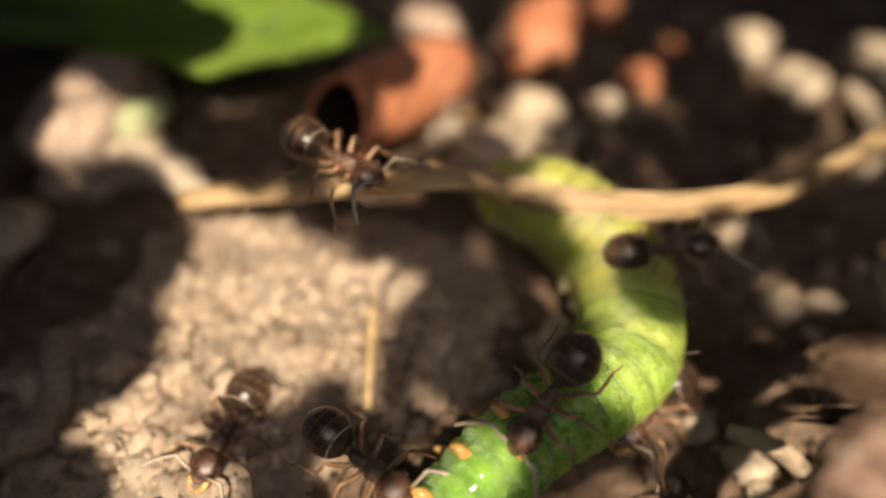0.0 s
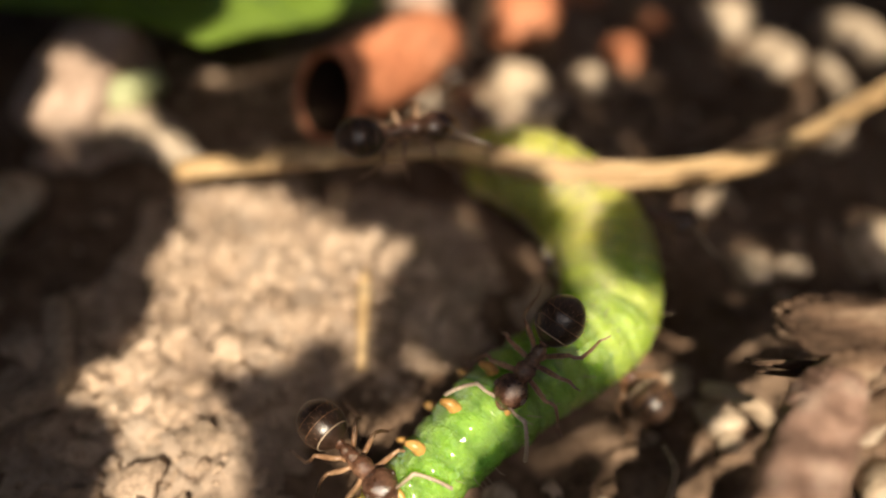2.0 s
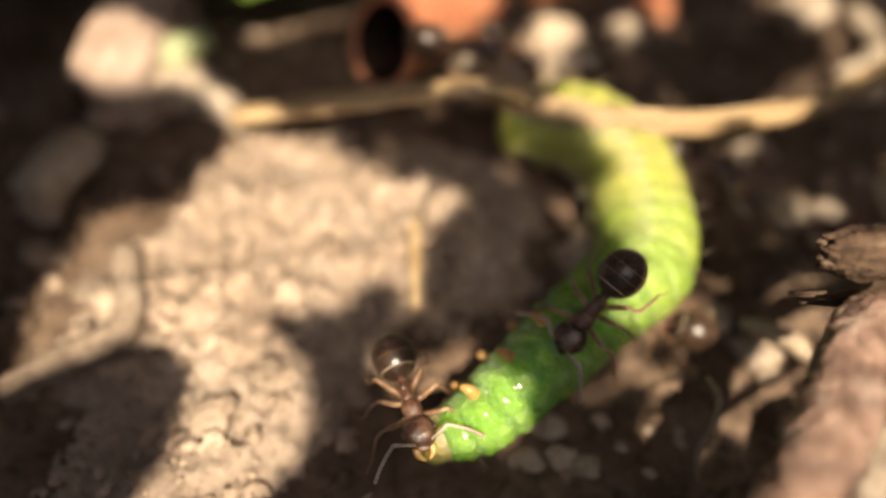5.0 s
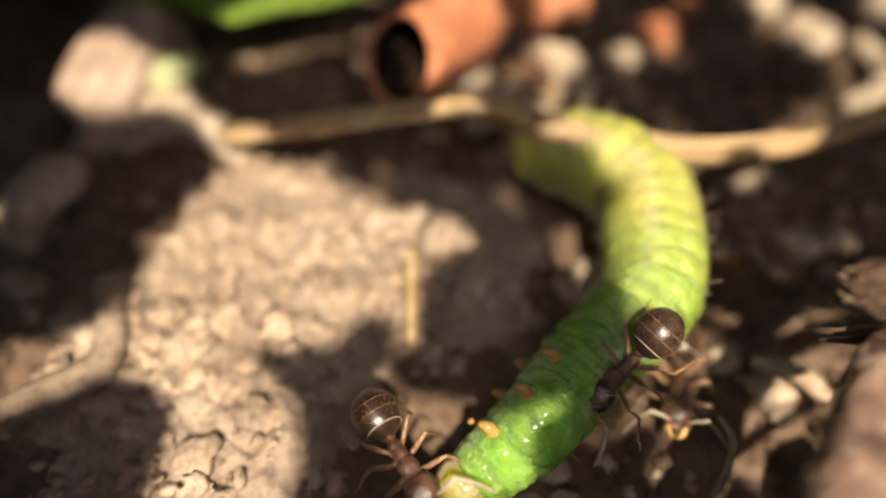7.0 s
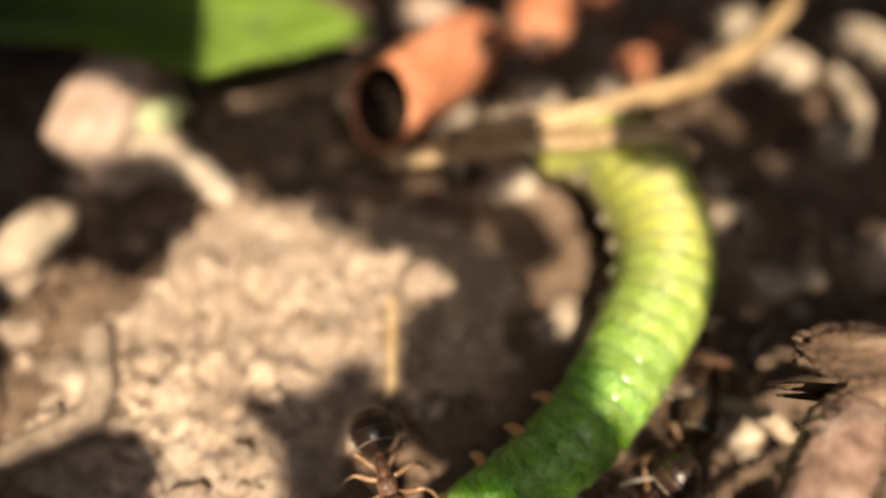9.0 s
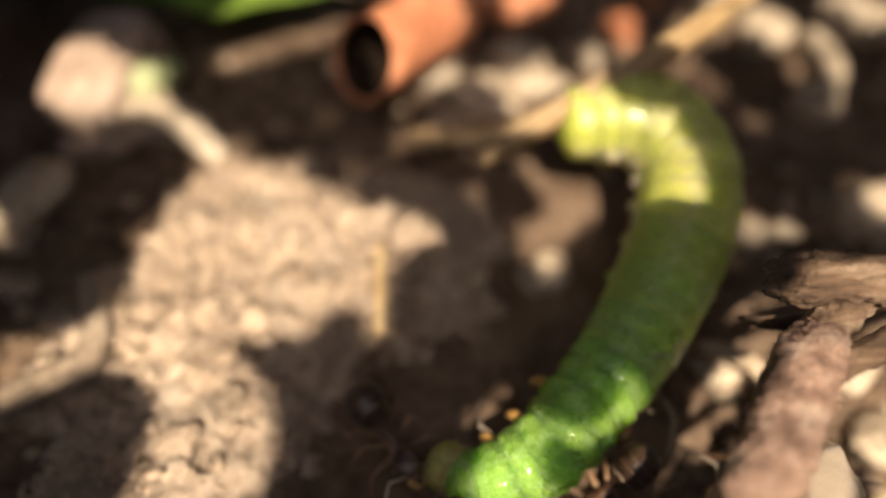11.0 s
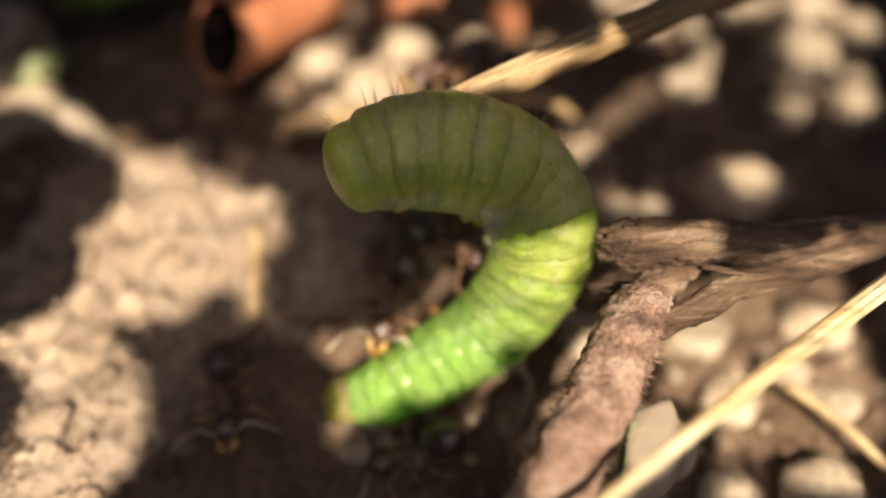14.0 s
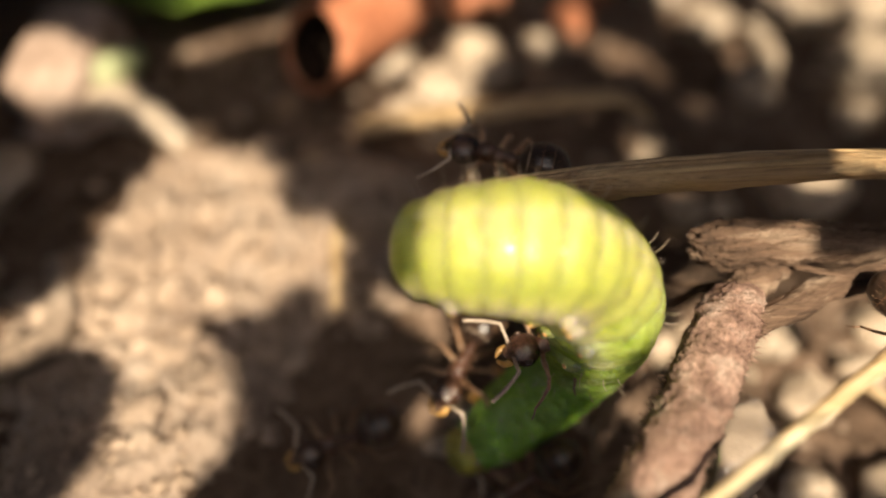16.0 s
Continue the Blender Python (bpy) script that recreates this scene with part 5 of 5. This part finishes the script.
    # the unseen leaves shift to open and close sunlit patches
    shade_moves = {"belly": [(0, 0, 0), (6, 0.1, 0), (11.5, 0, 0.1), (12.0, 0.3, -3.4), (14.2, 0.4, -3.4), (14.8, 0.2, -0.3), (15.4, 0.1, -0.7), (16, 0.1, -0.7)],
             "flank": [(0, -2.5, -6.0), (9.0, -2.5, -6.0), (9.6, 0.3, -0.2), (11.5, 0, 0), (12.0, 1.6, -0.2), (12.5, -2.5, -6.0), (16, -2.5, -6.0)],
             "rear": [(0, 7.9, -0.4), (6, 8.0, -0.4), (12.2, 7.9, -0.4), (12.7, -0.5, -0.3), (13.2, -0.3, -0.8), (13.6, 0.3, -2.1), (16, 0.3, -2.0)],
             "left": [(0, 0, 0), (3.5, 0, 0), (3.9, -5.4, 1.2), (4.5, -5.4, 1.2), (5.8, -0.1, 0), (7.2, -0.1, 0), (7.7, -5.4, 1.2), (9.3, -5.5, 1.2), (11.0, -0.1, 0), (16, 0, 0)],
             "sweep_low": [(0, 0, 0), (7.45, 0, 0), (7.7, -1.0, 3.2), (8.6, -1.0, 3.2), (8.9, 0, 0), (16, 0.1, 0)],
             "sweep_high": [(0, 0, 0), (7.45, 0, 0), (7.7, 2.6, -2.6), (8.6, 2.6, -2.6), (8.9, 0, 0), (16, 0.1, 0)],
             "side": [(0, 0, 0), (9.0, 0, 0.1), (9.8, 0.6, -3.6), (16, 0.6, -3.6)],
             "spur": [(0, 2.3, 0.8), (14.3, 2.3, 0.8), (14.9, 0, 0), (16, 0.1, 0)],
             "waist": [(0, 0, 0), (4.2, -0.1, 0), (5.6, 4.2, 0.2), (9.4, 4.2, 0.2), (11.0, -0.4, -1.8), (12.1, -0.4, -1.8), (12.4, 3.0, 0), (12.55, 3.0, 0), (12.9, -0.3, -0.4), (16, -0.3, -0.4)],
             "brow": [(0, -1.5, -5.0), (9.0, -1.5, -5.0), (10.0, 0, 0), (16, 0.1, 0)],
             "band": [(0, 0.4, 0.7), (4.2, 0.6, 0.6), (5.4, 2.6, 0.3), (12.55, 2.7, 0.2), (13.0, 0.1, 0.1), (16, 0, 0.1)],
             "head": [(0, -3.0, -4.0), (6, -2.9, -4.0), (9.0, -3.0, -4.0), (9.6, -0.3, -0.9), (16, -0.3, -0.8)],
             "mouth": [(0, 2.3, -0.7), (4, 2.2, -0.7), (6.0, -1.5, -0.1), (7.2, -1.4, -0.2), (7.8, -1.0, -0.9), (11.3, -0.9, -1.0), (11.9, 0.3, 0.6), (12.6, -0.3, 0.8), (14.4, -0.9, 1.0), (14.9, -1.6, -1.8), (16, -1.6, -1.8)],
             "nub": [(0, 1.7, -0.8), (6, 1.6, -0.8), (11.6, 1.7, -0.8), (12.3, -0.5, 0), (13.2, -0.5, 0), (13.9, 0.7, 0), (14.4, -0.2, 0), (16, -0.3, 0)],
             "loop": [(0, -0.3, 0), (4.2, -0.3, 0.1), (6.0, -0.7, -1.0), (13.8, -0.7, -1.0), (14.0, 0, 0), (14.5, 2.8, 0.9), (15.0, 3.1, 1.9), (15.5, 3.2, 3.7), (16, 3.2, 4.0)],
             "root": [(0, 0, 0), (2.5, -0.2, 0.1), (3.4, -1.2, 0.3), (4.2, -4.6, 0.6), (6.3, -4.4, 0.5), (8.5, -4.8, 0.5), (11.6, -4.5, 0.7), (12.1, -0.3, 0.2), (14.6, -0.2, 0), (15.2, -4.6, 0.5), (16, -4.7, 0.5)],
             "heap": [(0, -0.1, 0), (2.2, -0.4, 0.2), (3.5, -2.2, 0.7), (3.9, -6.3, 1.2), (4.5, -6.3, 1.2), (5.8, -2.9, 0.8), (7.2, -2.9, 0.8), (7.7, -6.4, 1.2), (9.2, -6.4, 1.2), (11.2, -1.4, 0.5), (12.2, 0.5, 0.2), (14.4, 0.5, 0.2), (15.1, -3.0, 0.7), (16, -3.2, 0.8)],
             "heap_top": [(0, -0.2, 0), (2.2, -0.5, 0.2), (4.0, -2.7, 1.0), (7.2, -2.9, 1.0), (7.7, -7.4, 1.6), (9.2, -7.4, 1.6), (11.2, -1.4, 0.5), (12.2, 0.9, 0.2), (14.4, 0.9, 0.2), (15.1, -2.6, 0.7), (16, -2.8, 0.8)],
             "clod": [(0, 0, 0), (2.5, -0.2, 0.1), (3.4, -1.2, 0.3), (4.2, -3.6, 0.6), (6.3, -3.5, 0.5), (9.5, -3.6, 0.6), (16, -3.5, 0.5)],
             "stone": [(0, -2.6, -0.6), (3.0, -2.7, -0.6), (4.2, -5.2, -1.0), (11.6, -5.2, -1.0), (12.2, 0, 0), (14.5, -0.1, 0), (15.0, -5.1, -1.0), (16, -5.2, -1.0)],
             "tip": [(0, 4.5, 6.5), (6, 4.4, 6.6), (11.7, 4.5, 6.5), (12.3, 0, 0), (14.8, 0.1, 0), (15.4, 3.2, 4.6), (16, 3.3, 4.8)],
             "clods": [(0, -0.6, 0.5), (6, -0.6, 0.5), (11.5, -0.6, 0.5), (11.9, -1.7, -3.2), (12.5, -1.7, -3.2), (12.9, -0.4, -0.5), (13.3, -0.4, -0.5), (13.8, -1.7, -3.2), (16, -1.7, -3.2)],
             "edge": [(0, 0, 0), (4, 0.1, 0), (7.0, -0.4, 0.2), (7.6, -3.3, 2.4), (8.6, -3.5, 2.5), (9.3, -2.6, 1.6), (11.3, 0, 0), (16, 0, 0.1)],
             "shade": [(0, 0, 0), (4, 0.1, 0.1), (8, 0, 0), (12, 0.1, 0), (16, 0, 0.1)],
             "blade": [(0, 0, 0), (7.45, 0, 0), (7.75, 1.6, -2.6), (8.65, 1.6, -2.6), (9.0, 0, 0), (12.4, 0, 0), (13.0, 2.2, 3.8), (13.5, 2.3, 3.7), (13.9, 0, 0), (16, 0.1, 0)],
             "strip_low": [(0, 0.6, 3.6), (6.3, 0.5, 3.4), (7.6, 0.6, 3.6), (8.05, 0, 0), (12.4, 0, 0), (13.0, -0.8, -1.2), (13.9, -0.8, -1.2), (14.4, 0, 0), (16, 0.1, 0)],
             "strip_mid": [(0, 0.6, 4.2), (6.3, 0.5, 4.0), (7.6, 0.6, 4.2), (8.05, 0, 0), (13.6, 0, 0), (14.2, 0.6, 4.0), (15.2, 0.6, 4.0), (15.7, 0, 0), (16, 0.1, 0)],
             "strip_high": [(0, -3.0, 2.5), (6.3, -3.1, 2.4), (7.6, -3.0, 2.5), (8.05, 0, 0), (13.6, 0, 0), (14.2, -3.0, 2.5), (15.2, -3.0, 2.5), (15.7, 0, 0), (16, 0.1, 0)],
             "walker": [(0, 0.8, 4.4), (0.4, 0.7, 3.6), (1.2, 0.0, 0.1), (2.5, 0, 0), (8, 0.1, 0.1), (16, 0, 0)],
             "straw_low": [(0, 0, 0), (6.3, 0.1, 0.1), (7.35, 0, 0), (7.85, -1.6, 2.6), (9.0, -1.7, 2.8), (11.8, -1.6, 2.6), (12.5, 0, 0.1), (16, 0, 0)],
             "straw_mid": [(0, 0, 0), (6.3, 0.1, 0.1), (7.35, 0, 0), (7.85, -1.8, 2.8), (9.0, -1.9, 3.0), (11.8, -1.8, 2.8), (12.5, 0, 0.1), (16, 0, 0)],
             "straw_high": [(0, 0, 0), (6.3, 0.1, 0.1), (7.35, 0, 0), (7.85, -1.9, 3.0), (9.0, -2.0, 3.2), (11.8, -1.9, 3.0), (12.5, 0, 0.1), (16, 0, 0)]}
    walk(bl, [(t, at(-26.0 + dx, 23.6 + dy, 2.8, 0, 0, -5.0)) for t, dx, dy in [(0, 1.3, 0.4), (1.0, 1.4, 0.5), (2.0, 1.6, 0.7), (4.2, 1.4, 0.9), (6.3, 1.2, 0.9), (7.0, 1.1, 0.8), (7.5, 0.3, 0.4), (8.0, 0, 0), (8.5, 0.1, 0.1), (9.0, 0.6, 0.4), (11.4, 1.3, 1.6), (13.0, 1.4, 1.7), (15.5, 1.1, 1.3), (16, 1.1, 1.3)]])
    walk(stalk, [(t, at(x, y, z, 0, 0, a)) for t, x, y, z, a in [(0, 0, 0, 0, 0), (4.2, 0.1, 0.3, 0, 0.5), (7.5, 0.1, 0.8, 0, 1), (8.5, 0.3, 0.4, 0, 1.5), (9.0, 6.2, 1.6, 0, 1), (11.3, 7.2, 0.6, -0.3, 0), (12.0, 7.0, 0.6, -0.3, 0), (16, 7.0, 0.6, -0.3, 0)]])
    walk(tube_ob, [(t, at(-2.9 + dx, 18.0 + dy, 3.1 + dz, 0, 0, a)) for t, dx, dy, dz, a in [(0, -0.75, -0.6, -0.45, -2), (4.2, -0.7, -0.55, -0.4, -2), (6.3, 0.28, -0.2, -0.12, 0), (9.0, 0.36, -0.22, -0.13, 0), (11.4, 0.18, -0.06, 0, 0), (12.0, -0.12, 0, 0, 0),
                   (12.6, -0.7, 0.15, 0.05, 0), (14.5, -0.65, 0.25, 0.1, 0), (15.0, -0.5, 0.1, 0, 0), (15.5, 0, -0.1, -0.05, 0), (16, -0.03, -0.12, -0.05, 0)]])
    for key, rows in shade_moves.items():
        ob, c = swaying[key]
        walk(ob, [(t, at(c[0] + dx, c[1] + dy, c[2], 0, 0, dx)) for t, dx, dy in rows])
    for n, (key, rows) in enumerate((("A", A), ("B", B), ("C", C), ("D", D), ("E", E), ("F", F), ("G", G), ("H", H), ("I", I))):
        turned, last = [], None
        for t, x, y, z, h in rows:
            if last is not None:
                h = last + (h - last + 180) % 360 - 180
            last = h
            turned.append((t, x, y, z, h))
        full = []
        for a, b in zip(turned, turned[1:]):
            full.append(a)
            if abs(b[4] - a[4]) > 80:
                full.append(tuple((u + v) / 2 for u, v in zip(a, b)))
        full.append(turned[-1])
        if full[-1][0] < 16:
            full.append((16, *full[-1][1:]))
        tip = {"B": 32, "H": 10}.get(key, 0)
        walk(ANTS[key], [(t, at(x, y, z, 0, tip, h)) for t, x, y, z, h in full])
        swing = random.Random(40 + n)
        limbs = [o for o in ANTS[key].children if o.name.startswith(("leg", "antenna"))]
        for k, limb in enumerate(limbs):
            base = limb.matrix_basis.copy()
            rows = []
            for i in range(33):
                if limb.name.startswith("leg"):
                    a, b = 14 * (1 if (k + i) % 2 else -1) + swing.uniform(-5, 5), swing.uniform(-4, 4)
                else:
                    a, b = swing.uniform(-22, 22), swing.uniform(-16, 16)
                rows.append((i * 0.5, base @ pose(0, 0, 0, b, 0, a)))
            walk(limb, rows)


motions()
